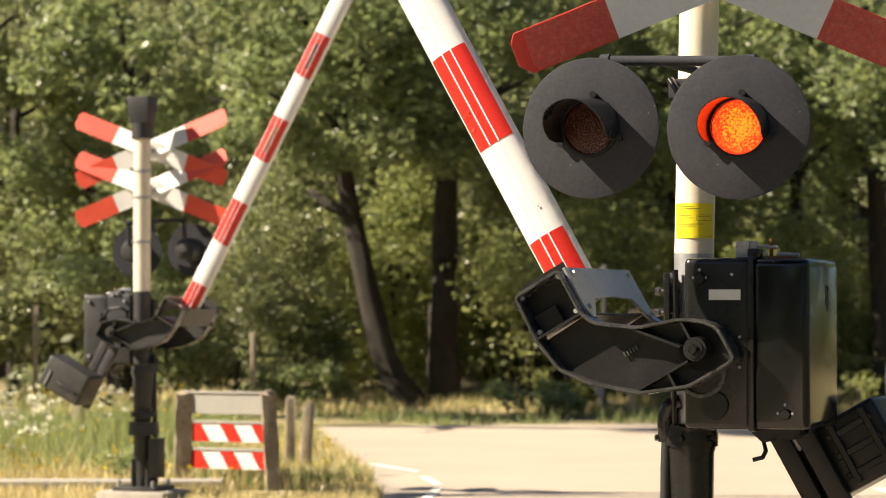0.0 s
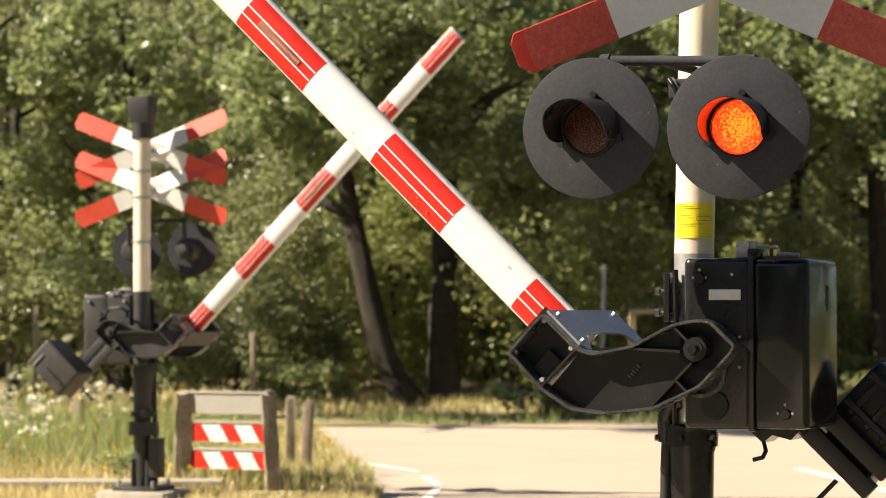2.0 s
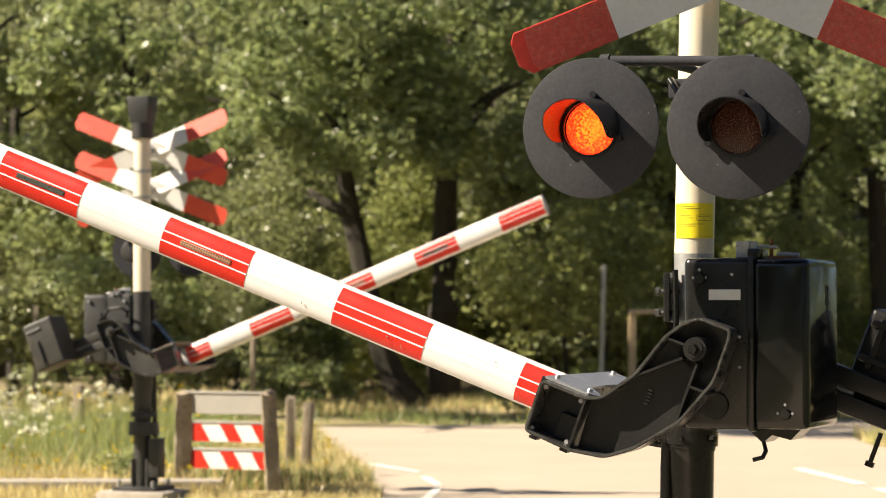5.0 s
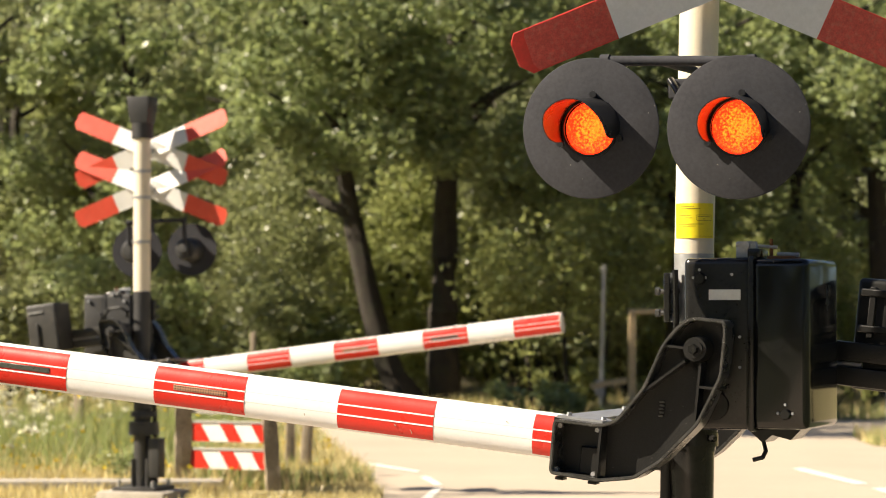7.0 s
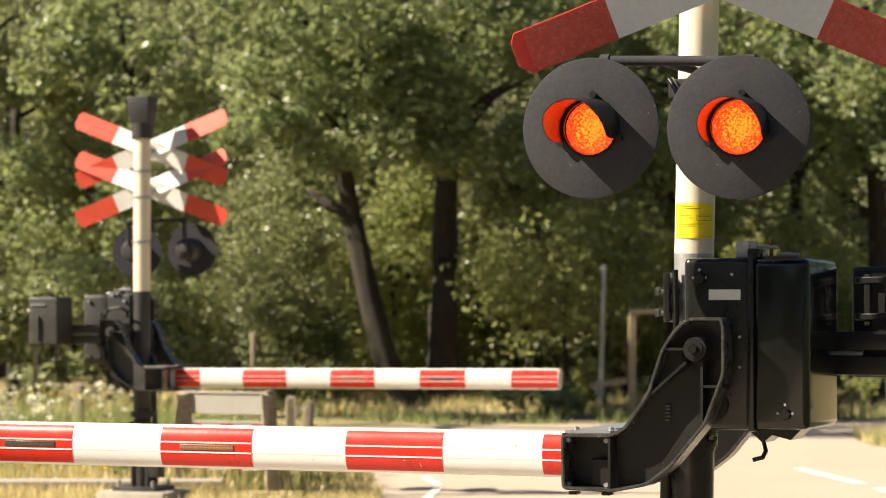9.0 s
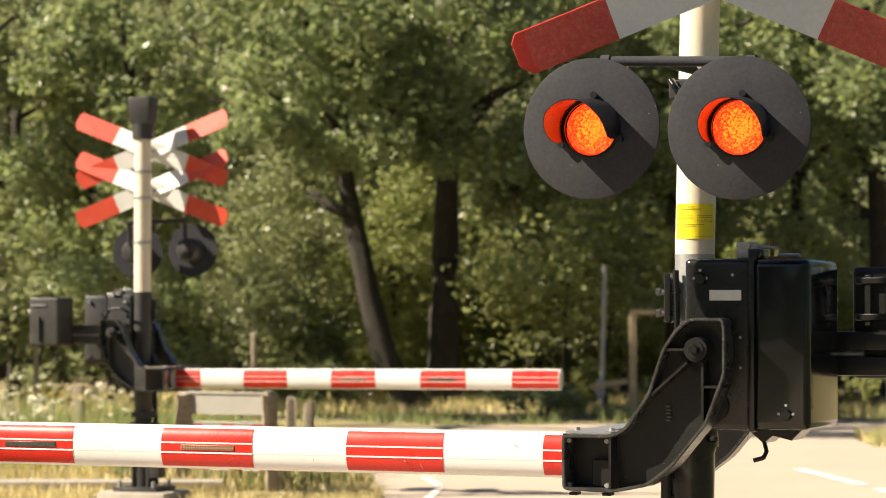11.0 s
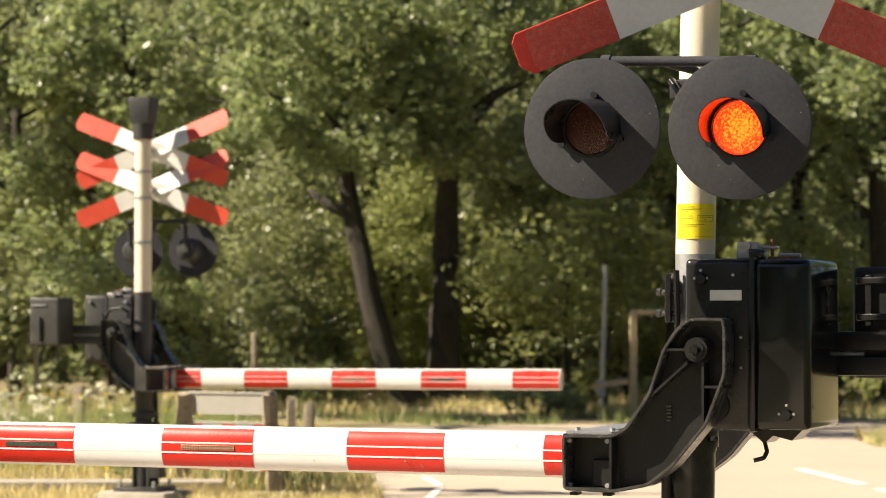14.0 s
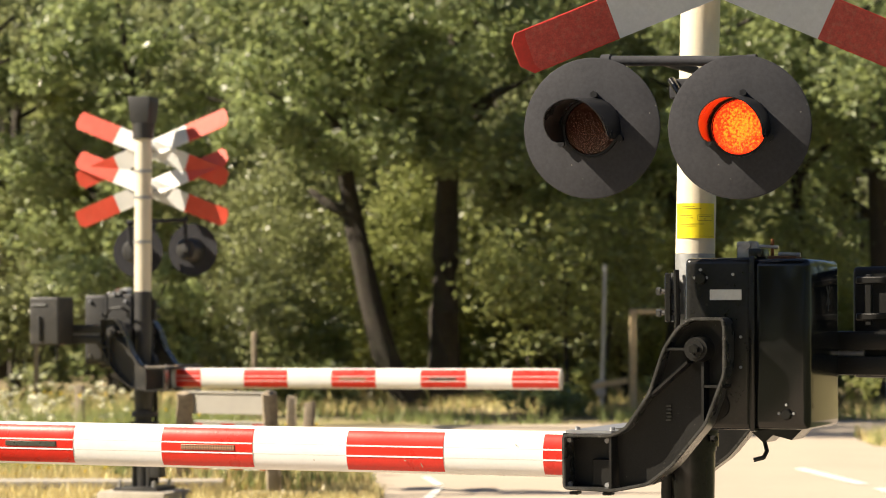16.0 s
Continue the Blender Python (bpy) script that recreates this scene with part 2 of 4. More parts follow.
def tube(bm, a, b, r0, r1=None, n=20, bevel=0.0):
    a, b = Vector(a), Vector(b)
    d = b - a
    m = Matrix.Translation((a + b) / 2) @ d.to_track_quat("Z", "Y").to_matrix().to_4x4()
    bmesh.ops.create_cone(bm, cap_ends=True, segments=n, radius1=r0, radius2=r0 if r1 is None else r1, depth=d.length, matrix=m)
    return bm


def prism(bm, pts, y0, y1):
    """A plate with the outline pts (x, z) between y0 and y1."""
    lo = [bm.verts.new((x, y0, z)) for x, z in pts]
    hi = [bm.verts.new((x, y1, z)) for x, z in pts]
    bm.faces.new(lo)
    bm.faces.new(hi[::-1])
    k = len(pts)
    for i in range(k):
        bm.faces.new((lo[(i + 1) % k], lo[i], hi[i], hi[(i + 1) % k]))
    return bm


def inset(pts, d):
    out = []
    k = len(pts)
    for i in range(k):
        p, a, c = Vector(pts[i]), Vector(pts[i - 1]), Vector(pts[(i + 1) % k])
        e, f = (p - a).normalized(), (c - p).normalized()
        n1, n2 = Vector((-e.y, e.x)), Vector((-f.y, f.x))
        b = (n1 + n2)
        b = b / max(0.4, b.length_squared / 2)
        out.append((p.x + b.x * d, p.y + b.y * d))
    return out


def rim(bm, pts, d, y0, y1):
    """A raised border of width d along the inside of the outline pts."""
    k = len(pts)
    ins = inset(pts, d)
    rings = [[bm.verts.new((x, y, z)) for x, z in ring] for ring, y in ((pts, y0), (ins, y0), (ins, y1), (pts, y1))]
    for i in range(k):
        j = (i + 1) % k
        for q in range(4):
            a, b = rings[q], rings[(q + 1) % 4]
            bm.faces.new((a[i], a[j], b[j], b[i]))
    bmesh.ops.recalc_face_normals(bm, faces=bm.faces[:])
    bmesh.ops.bevel(bm, geom=[e for e in bm.edges if e.calc_face_angle(0) > 1.2], offset=0.003, segments=2, affect="EDGES")
    return bm


def rounded(pts, r, n=4):
    """The outline pts with its corners rounded by r."""
    out = []
    k = len(pts)
    for i in range(k):
        p, a, c = Vector(pts[i]), Vector(pts[i - 1]), Vector(pts[(i + 1) % k])
        u, v = a - p, c - p
        rr = min(r, u.length * 0.45, v.length * 0.45)
        s, e = p + u.normalized() * rr, p + v.normalized() * rr
        for q in range(n + 1):
            t = q / n
            w = s * (1 - t) ** 2 + p * 2 * t * (1 - t) + e * t * t
            out.append((w.x, w.y))
    return out


def bolt(parent, x, y, z, r=0.006, h=0.006, axis=(0, -1, 0), material=None):
    bm = bmesh.new()
    a = Vector(axis)
    tube(bm, (0, 0, 0), a * h, r, r * 0.9, 6)
    return part("bolt", bm, material or STEEL, parent, at=pose(x, y, z), smooth=False)


def cable(bm, pts, r, n=8):
    for a, b in zip(pts, pts[1:]):
        tube(bm, a, b, r, r, n)
    for p in pts[1:-1]:
        bmesh.ops.create_icosphere(bm, subdivisions=1, radius=r, matrix=Matrix.Translation(p))
    return bm


# ---- ground and road ----
def sheet(name, pts, z, material, label, category):
    bm = bmesh.new()
    bm.faces.new([bm.verts.new((x, y, z)) for x, y in pts])
    ob = part(name, bm, material)
    return tagged(ob, label, category, kind="structure")


def ground():
    sheet("ground", [(-1500, -1500), (1500, -1500), (1500, 1500), (-1500, 1500)], 0, GROUND,
          "dry summer grass and sandy soil along the crossing", "ground")
    sheet("forest_floor", [(-60, 34.6), (-3.0, 34.9), (1.0, 33.4), (4.5, 33.0), (60, 33.5), (60, 90), (-60, 90)], 0.006, LITTER,
          "brown leaf litter and thin grass under the trees", "ground")
    # out-of-view ground sheet, kept dark to cut bounce onto the lamps
    sheet("near_verge", [(-80, -80), (80, -80), (80, 16.5), (-80, 16.5)], 0.004, DARK_NEAR, "unseen near ground, darkened to cut the light it throws up", "ground")
    sheet("near_road", [(-15.5, -30.0), (-3.2, 2.0), (-2.2, 8.0), (-1.4, 13.0), (-0.83, 16.5), (9.0, 16.5), (3.0, 13.0), (1.6, 8.0), (-0.2, 2.0), (-12.0, -30.0)],
          0.012, ROAD, "sun-bleached pale asphalt road leading to the crossing", "road")
    left = [(-0.83, 16.5), (-0.75, 17.0), (-0.45, 19.85), (-0.72, 22.8), (-1.12, 26.5), (-1.44, 29.5), (-2.6, 30.6), (-30, 31.0)]
    right = [(-30, 32.0), (-1.5, 32.2), (0.2, 32.6), (2.2, 32.9), (4.0, 33.6), (9.0, 34.8), (9.0, 30.4), (5.4, 29.9), (4.6, 29.0), (4.55, 27.4), (5.2, 26.2), (7.0, 25.4), (8.0, 24.0), (8.4, 18.0), (9.0, 16.5)]
    sheet("road", left + right, 0.012, ROAD, "sun-bleached pale asphalt road bending behind the crossing", "road")
    for pts in ([(-0.68, 24.3), (-0.2, 23.05), (-0.23, 22.85), (-0.72, 24.1)], [(-0.13, 22.3), (0.0, 21.2), (-0.07, 21.15), (-0.2, 22.25)],
                [(0.0, 20.9), (-0.1, 19.4), (-0.18, 19.4), (-0.07, 20.9)],
                [(3.26, 23.5), (3.5, 21.3), (3.38, 21.25), (3.14, 23.4)], [(3.55, 20.8), (3.6, 19.6), (3.48, 19.6), (3.43, 20.8)]):
        sheet("road_marking", pts, 0.017, PAINT, "worn white painted dash on the road", "road marking")


ground()


# ---- crossing barrier ----
PIVOT = (0.134, 1.307)
ARM = [(-0.063, 0.070), (-0.024, 0.099), (0.086, 0.099), (0.095, 0.070), (0.095, -0.076), (0.034, -0.234), (-0.076, -0.366),
       (-0.158, -0.428), (-0.273, -0.451), (-0.44, -0.446), (-0.443, -0.269), (-0.282, -0.269), (-0.235, -0.247), (-0.158, -0.137), (-0.11, 0.004)]
FRONT, REAR = -0.40, 0.24
BOOM_Y = -0.064


def arm_casting(name, parent, y0, y1, web):
    """One cast side plate of the fork: thin web, raised rim, ribs, hub."""
    outline = rounded(ARM[::-1], 0.02)
    bm = bmesh.new()
    rim(bm, outline, 0.011, y0, y1)
    plate = part(name, bm, WORN_LIT, parent)
    bm = bmesh.new()
    prism(bm, inset(rounded([q for q in ARM[::-1] if q[0] > -0.3], 0.02), 0.004), web, web + 0.012)
    part("web", bm, CAST, parent if parent.parent else plate)
    holder = parent if parent.parent else plate
    for (ax, az), (bx, bz) in (((-0.11, 0.0), (-0.03, 0.0)), ((-0.15, -0.145), (-0.03, -0.04)), ((0.02, -0.04), (0.02, -0.225)),
                               ((0.02, -0.115), (0.085, -0.115)), ((-0.282, -0.269), (-0.282, -0.446))):
        d = Vector((bx - ax, 0, bz - az))
        ang = math.degrees(math.atan2(-d.z, d.x))
        bm = bmesh.new()
        box(bm, 0, d.length, min(y0, y1) + 0.004, max(y0, y1) - 0.004, -0.004, 0.004)
        part("rib", bm, CAST, holder, at=pose(ax, 0, az, 0, ang, 0))
    f = -1 if y0 < web else 1
    bm = bmesh.new()
    tube(bm, (0, web, 0), (0, y0 + f * 0.004, 0), 0.041, 0.037, 28)
    part("hub", bm, CAST, holder)
    bm = bmesh.new()
    tube(bm, (0, y0, 0), (0, y0 + f * 0.012, 0), 0.027, 0.027, 28)
    part("washer", bm, CAST, holder)
    bm = bmesh.new()
    tube(bm, (0, y0 + f * 0.012, 0), (0, y0 + f * 0.034, 0), 0.017, 0.015, 6)
    part("hub_nut", bm, BLACK, holder)
    return plate


def boom_profile():
    h, w = 0.076, 0.047
    return [(w * math.copysign(abs(math.cos(a)) ** 0.82, math.cos(a)), h * math.copysign(abs(math.sin(a)) ** 0.92, math.sin(a)))
            for a in [2 * math.pi * i / 36 for i in range(36)]]


def boom_piece(bm, x0, x1, prof):
    rings = [[bm.verts.new((x, y, z)) for y, z in prof] for x in (x0, x1)]
    k = len(prof)
    for i in range(k):
        j = (i + 1) % k
        bm.faces.new((rings[0][i], rings[0][j], rings[1][j], rings[1][i]))
    bm.faces.new(rings[0][::-1])
    bm.faces.new(rings[1])
    return bm


def barrier_arm(parent, first, band):
    arm = arm_casting("barrier_arm", parent, FRONT - 0.04, FRONT + 0.056, FRONT + 0.02)
    arm["label"] = "black cast fork arm with a red and white boom"
    arm.matrix_basis = pose(PIVOT[0], 0, PIVOT[1])
    arm_casting("rear_plate", arm, REAR + 0.04, REAR - 0.04, REAR - 0.024)
    bm = bmesh.new()
    tube(bm, (0, FRONT - 0.02, 0), (0, REAR + 0.02, 0), 0.022)
    part("shaft", bm, STEEL, arm)
    for i in range(5):
        bm = bmesh.new()
        box(bm, -0.008, 0.008, -0.002, 0.002, -0.0035, 0.0035, 0.001, 1)
        part("cast_mark", bm, WORN_LIT, arm, at=pose(-0.105 + 0.002 * (i % 2), FRONT + 0.011, -0.178 - 0.011 * i))
    # galvanised saddle over the boom's root, with a wedge-shaped cut-out
    def saddle(pts):
        bm = bmesh.new()
        lo = [bm.verts.new((x, y, -0.268)) for x, y in pts]
        hi = [bm.verts.new((x, y, -0.260)) for x, y in pts]
        k = len(pts)
        bm.faces.new(lo[::-1])
        bm.faces.new(hi)
        for i in range(k):
            bm.faces.new((lo[i], lo[(i + 1) % k], hi[(i + 1) % k], hi[i]))
        return bm
    yf, yr = FRONT + 0.0, REAR + 0.02
    part("saddle_plate", saddle([(-0.443, yf), (-0.29, yf), (-0.25, yf + 0.04), (-0.33, yf + 0.14), (-0.34, (yf + yr) / 2), (-0.33, yr - 0.14), (-0.23, yr), (-0.443, yr)]),
         STEEL, arm, "grey galvanised saddle plate")
    for x, y in ((-0.42, yf + 0.05), (-0.3, yf + 0.04), (-0.42, yr - 0.05), (-0.27, yr - 0.03)):
        bolt(arm, x, y, -0.26, 0.009, 0.01, (0, 0, 1))
    bm = bmesh.new()
    box(bm, -0.44, -0.29, FRONT + 0.04, REAR - 0.04, -0.452, -0.444, 0.002, 1)
    part("clamp", bm, CAST, arm)
    bm = bmesh.new()
    box(bm, -0.285, -0.277, FRONT + 0.05, REAR - 0.04, -0.44, -0.275, 0.002, 1)
    part("back_plate", bm, CAST, arm)
    bm = bmesh.new()
    box(bm, -0.47, -0.284, FRONT + 0.05, FRONT + 0.058, -0.444, -0.271)
    part("inner_plate", bm, CAST, arm)
    bm = bmesh.new()
    box(bm, -0.36, -0.292, FRONT + 0.02, FRONT + 0.05, -0.436, -0.35, 0.003, 1)
    part("wedge", bm, CAST, arm)
    for x in (-0.425, -0.30):
        for z in (-0.29, -0.43):
            bolt(arm, x, FRONT + 0.0, z, 0.009, 0.016)
    for x in (-0.41, -0.30):
        bm = bmesh.new()
        box(bm, x - 0.014, x + 0.014, FRONT - 0.02, FRONT + 0.02, -0.462, -0.452, 0.002, 1)
        part("lug", bm, CAST, arm)
    for x in (-0.425, -0.298):
        for z in (-0.285, -0.435):
            bm = bmesh.new()
            box(bm, x - 0.012, x + 0.012, FRONT - 0.005, FRONT + 0.05, z - 0.007, z + 0.007, 0.002, 1)
            part("corner_lug", bm, CAST, arm)
    # boom: a white tube with red sheeting in bands on its flanks
    zc = -0.356
    prof = boom_profile()
    end = -(first + 8 * band)
    bm = bmesh.new()
    boom_piece(bm, end, -0.36, prof)
    part("boom", bm, WHITE, arm, "white boom tube", at=pose(0, BOOM_Y, zc))
    flank = [(y * 1.03, z) for y, z in prof if abs(z) <= 0.069]
    for i in range(5):
        x0, x1 = (-first, -0.40) if i == 0 else (-(first + 2 * i * band), -(first + (2 * i - 1) * band))
        for side in (-1, 1):
            run = sorted([q for q in flank if q[0] * side > 0.004], key=lambda q: q[1])
            bm = bmesh.new()
            a_ = [bm.verts.new((x0, y, z)) for y, z in run]
            b_ = [bm.verts.new((x1, y, z)) for y, z in run]
            for k in range(len(run) - 1):
                q = (a_[k], b_[k], b_[k + 1], a_[k + 1])
                bm.faces.new(q if side < 0 else q[::-1])
            part("red_band", bm, RED, arm, "red reflective sheeting", at=pose(0, BOOM_Y, zc))
            if i in (2, 3):
                bm = bmesh.new()
                box(bm, -0.105, 0.105, -0.003, 0.003, -0.0095, 0.0095, 0.002, 1)
                part("boom_light", bm, AMBER if i == 2 else STRIP, arm, "dotted amber light strip set into the boom" if i == 2 else "dark unlit light strip set into the boom", at=pose((x0 + x1) / 2 + 0.005, BOOM_Y + side * 0.0488, zc))
    for i in range(5):
        x0, x1 = (-first, -0.40) if i == 0 else (-(first + 2 * i * band), -(first + (2 * i - 1) * band))
        for side in (-1, 1):
            for dz in (-0.018, 0.0165):
                bm = bmesh.new()
                box(bm, x0, x1, -0.003, 0.003, -0.0026, 0.0026)
                part("white_line", bm, WHITE, arm, at=pose(0, BOOM_Y + side * 0.0455, zc + dz))
    # thin grey bars stand in for the shade in the tube's grooves
    for i in range(4):
        x0, x1 = -(first + (2 * i + 1) * band), -(first + 2 * i * band)
        for dz in (-0.018, 0.0165):
            bm = bmesh.new()
            box(bm, x0, x1, -0.002, 0.002, -0.0012, 0.0012)
            part("seam", bm, GROOVE_SHADE, arm, at=pose(0, BOOM_Y - 0.0443, zc + dz))
    for sx, sz, w_, h_, ang in ((-0.72, 0.03, 0.006, 0.003, 30), (-1.06, -0.045, 0.016, 0.002, 60), (-1.12, -0.03, 0.008, 0.003, 20), (-1.46, -0.035, 0.008, 0.0015, 70)):
        ty = max(q[0] for q in prof if abs(q[1] - sz) < 0.02)
        bm = bmesh.new()
        box(bm, -w_ / 2, w_ / 2, -0.001, 0.001, -h_ / 2, h_ / 2)
        part("scuff", bm, WOOD, arm, at=pose(sx, BOOM_Y - ty * 1.035, zc + sz, 0, ang, 0))
    bm = bmesh.new()
    boom_piece(bm, -0.012, 0, [(y * 1.02, z * 1.02) for y, z in prof])
    part("boom_cap", bm, FAINT, arm, at=pose(end, BOOM_Y, zc))
    # counterweight behind the machine
    for z in (0.022, -0.06):
        bm = bmesh.new()
        box(bm, 0.0, 0.62, REAR - 0.06, REAR - 0.015, z - 0.031, z + 0.031, 0.006, 2)
        part("counterweight_bar", bm, CAST, arm)
    bm = bmesh.new()
    tube(bm, (0.12, REAR - 0.035, -0.02), (0.38, REAR - 0.035, -0.02), 0.012, None, 14)
    part("spring", bm, STEEL, arm)
    bm = bmesh.new()
    box(bm, 0.335, 0.58, REAR - 0.01, REAR + 0.24, -0.10, 0.265, 0.018, 3)
    w = part("counterweight", bm, CAST, arm, "black cast counterweight block")
    bm = bmesh.new()
    box(bm, 0.44, 0.56, REAR + 0.24, REAR + 0.248, 0.20, 0.212)
    part("grip", bm, STEEL, w)
    bm = bmesh.new()
    box(bm, 0.485, 0.505, REAR + 0.24, REAR + 0.258, -0.06, 0.12, 0.004, 1)
    part("latch", bm, BLACK, w)
    for x in (0.39, 0.46, 0.53):
        bm = bmesh.new()
        box(bm, x - 0.012, x + 0.012, REAR - 0.025, REAR - 0.008, 0.07, 0.24, 0.004, 1)
        part("fin", bm, CAST, w)
    for z in (0.1, 0.22):
        bm = bmesh.new()
        box(bm, 0.35, 0.565, REAR - 0.03, REAR - 0.008, z - 0.012, z + 0.012, 0.004, 1)
        part("fin", bm, CAST, w)
    for x in (0.52,):
        bm = bmesh.new()
        tube(bm, (x, REAR - 0.1, -0.10), (x, REAR - 0.1, -0.2), 0.008)
        tube(bm, (x, REAR - 0.1, -0.2), (x, REAR - 0.1, -0.216), 0.016, None, 6)
        part("adjusting_screw", bm, CAST, w)
    return arm


def lamp(parent, x, z, turn, R=0.217):
    """Signal lamp: background disc, hood, lens, housing, glowing panel and an added shutter that blinks it."""
    n = 64
    ring = [(math.cos(2 * math.pi * i / n), math.sin(2 * math.pi * i / n)) for i in range(n)]
    bm = bmesh.new()
    loops = [[bm.verts.new((r * c, y, r * q)) for c, q in ring] for r, y in ((0.088, -0.004), (R - 0.004, -0.004), (R, -0.002), (R, 0.003), (0.088, 0.003))]
    for a, b in zip(loops, loops[1:] + loops[:1]):
        for i in range(n):
            j = (i + 1) % n
            bm.faces.new((a[i], a[j], b[j], b[i]))
    bmesh.ops.recalc_face_normals(bm, faces=bm.faces[:])
    disc = part("background_disc", bm, DISC, parent, "round matt black background disc", at=pose(x, LAMP_Y, z, 0, 0, turn))
    # hood: a curved sheet, long above and cut away below
    bm = bmesh.new()
    k = 44
    r0, r1 = 0.0915, 0.0945
    strips = []
    for i in range(k + 1):
        t = radians(-20 + 226 * i / k)
        reach = 0.24 * (0.4 + 0.6 * math.sqrt(min(1.0, min(i, k - i) * 220 / k / 60)))
        strips.append([bm.verts.new((r * math.cos(t), y, r * math.sin(t) + 0.085 * (y + 0.004))) for r, y in
                       ((r1, -0.004), (r1, -reach), (r0, -reach), (r0, -0.004))])
    for a, b in zip(strips, strips[1:]):
        for q in range(4):
            bm.faces.new((a[q], a[(q + 1) % 4], b[(q + 1) % 4], b[q]))
    bm.faces.new(strips[0])
    bm.faces.new(strips[-1][::-1])
    bmesh.ops.recalc_face_normals(bm, faces=bm.faces[:])
    part("hood", bm, HOOD, disc, "curved black sun hood")
    bm = bmesh.new()
    loops = [[bm.verts.new((r * c, y, r * q)) for c, q in ring] for r, y in ((0.083, -0.004), (0.083, -0.014), (0.091, -0.014), (0.091, -0.004))]
    for a, b in zip(loops, loops[1:] + loops[:1]):
        for i in range(n):
            j = (i + 1) % n
            bm.faces.new((a[i], a[j], b[j], b[i]))
    bmesh.ops.recalc_face_normals(bm, faces=bm.faces[:])
    part("lens_ring", bm, HOOD, disc)
    bm = bmesh.new()
    loops = [[bm.verts.new((r * c, y, r * q)) for c, q in ring] for r, y in ((0.084, -0.006), (0.07, -0.011), (0.04, -0.015), (0.012, -0.0165))]
    for a, b in zip(loops, loops[1:]):
        for i in range(n):
            j = (i + 1) % n
            bm.faces.new((a[i], a[j], b[j], b[i]))
    bm.faces.new(loops[-1])
    bmesh.ops.recalc_face_normals(bm, faces=bm.faces[:])
    part("lens", bm, LENS, disc, "dark red ribbed signal lens")
    bm = bmesh.new()
    tube(bm, (0, 0.014, 0), (0, 0.018, 0), 0.083, 0.083, 40)
    part("led_panel", bm, GLOW, disc, "glowing red light panel")
    # added flap that blocks the steady panel so the lamp goes dark
    bm = bmesh.new()
    tube(bm, (0, -0.001, -0.09), (0, 0.002, -0.09), 0.0875, 0.0875, 40)
    shutter = part("shutter", bm, RUBBER, disc)
    shutter.matrix_basis = pose(0, 0.006, 0.09)
    bm = bmesh.new()
    loops = [[bm.verts.new((r * c, y, r * q)) for c, q in ring] for r, y in ((0.098, 0.003), (0.095, 0.03), (0.088, 0.13), (0.075, 0.15), (0.03, 0.158))]
    for a, b in zip(loops, loops[1:]):
        for i in range(n):
            j = (i + 1) % n
            bm.faces.new((a[i], a[j], b[j], b[i]))
    bm.faces.new(loops[-1])
    bmesh.ops.recalc_face_normals(bm, faces=bm.faces[:])
    hs = part("housing", bm, BLACK, disc, "black round lamp housing")
    bm = bmesh.new()
    box(bm, -0.03, 0.03, 0.145, 0.175, -0.075, 0.05, 0.008, 2)
    part("latch", bm, BLACK, hs)
    for t in (82, 208, 340):
        a = radians(t)
        bm = bmesh.new()
        tube(bm, (0, 0, 0), (0, -0.022, 0), 0.008, 0.007, 8)
        tube(bm, (0, -0.018, 0), (0, -0.026, 0), 0.0115, None, 6)
        part("hood_screw", bm, HOOD, disc, at=pose(0.103 * math.cos(a), -0.003, 0.103 * math.sin(a)))
    return disc, shutter


def cross(parent, x, z, y, slope, half, red_from, up, down, yaw, white, red, film=None):
    """A St Andrew's cross of four arms with red ends; the lower arms are bent to face down a little."""
    for s in (-1, 1):
        for v in (-1, 1):
            bm = bmesh.new()
            prism(bm, [(0, -0.0725), (half * red_from, -0.0725), (half * red_from, 0.0725), (0, 0.0725)], -0.004, 0.004)
            twist = up if v > 0 else down
            m = pose(x, y + v * s * 0.003, z) @ pose(0, 0, 0, 0, 0, yaw + (0 if s > 0 else 180)) @ pose(0, 0, 0, 0, -v * slope, 0) @ pose(0, 0, 0, twist * s, 0, 0)
            b = part("cross_arm", bm, white, parent, "white board with a red end", at=m)
            bm = bmesh.new()
            prism(bm, [(half * red_from, -0.0725), (half - 0.035, -0.0725), (half, -0.035), (half, 0.045), (half - 0.02, 0.0725), (half * red_from, 0.0725)], -0.004, 0.004)
            end = part("red_end", bm, red, b)
            if film:
                bm = bmesh.new()
                prism(bm, [(half * red_from + 0.002, -0.069), (half - 0.058, -0.069), (half - 0.045, -0.045), (half - 0.048, 0.05), (half - 0.056, 0.069), (half * red_from + 0.002, 0.069)], *((-0.0055, -0.0042) if s > 0 else (0.0042, 0.0055)))
                part("red_film", bm, film, end, "faded grainy red reflective film")
    bm = bmesh.new()
    tube(bm, (x, y, z), (x, -0.04, z), 0.03, None, 12)
    part("cross_bracket", bm, STEEL, parent)


LAMP_Y = -0.60


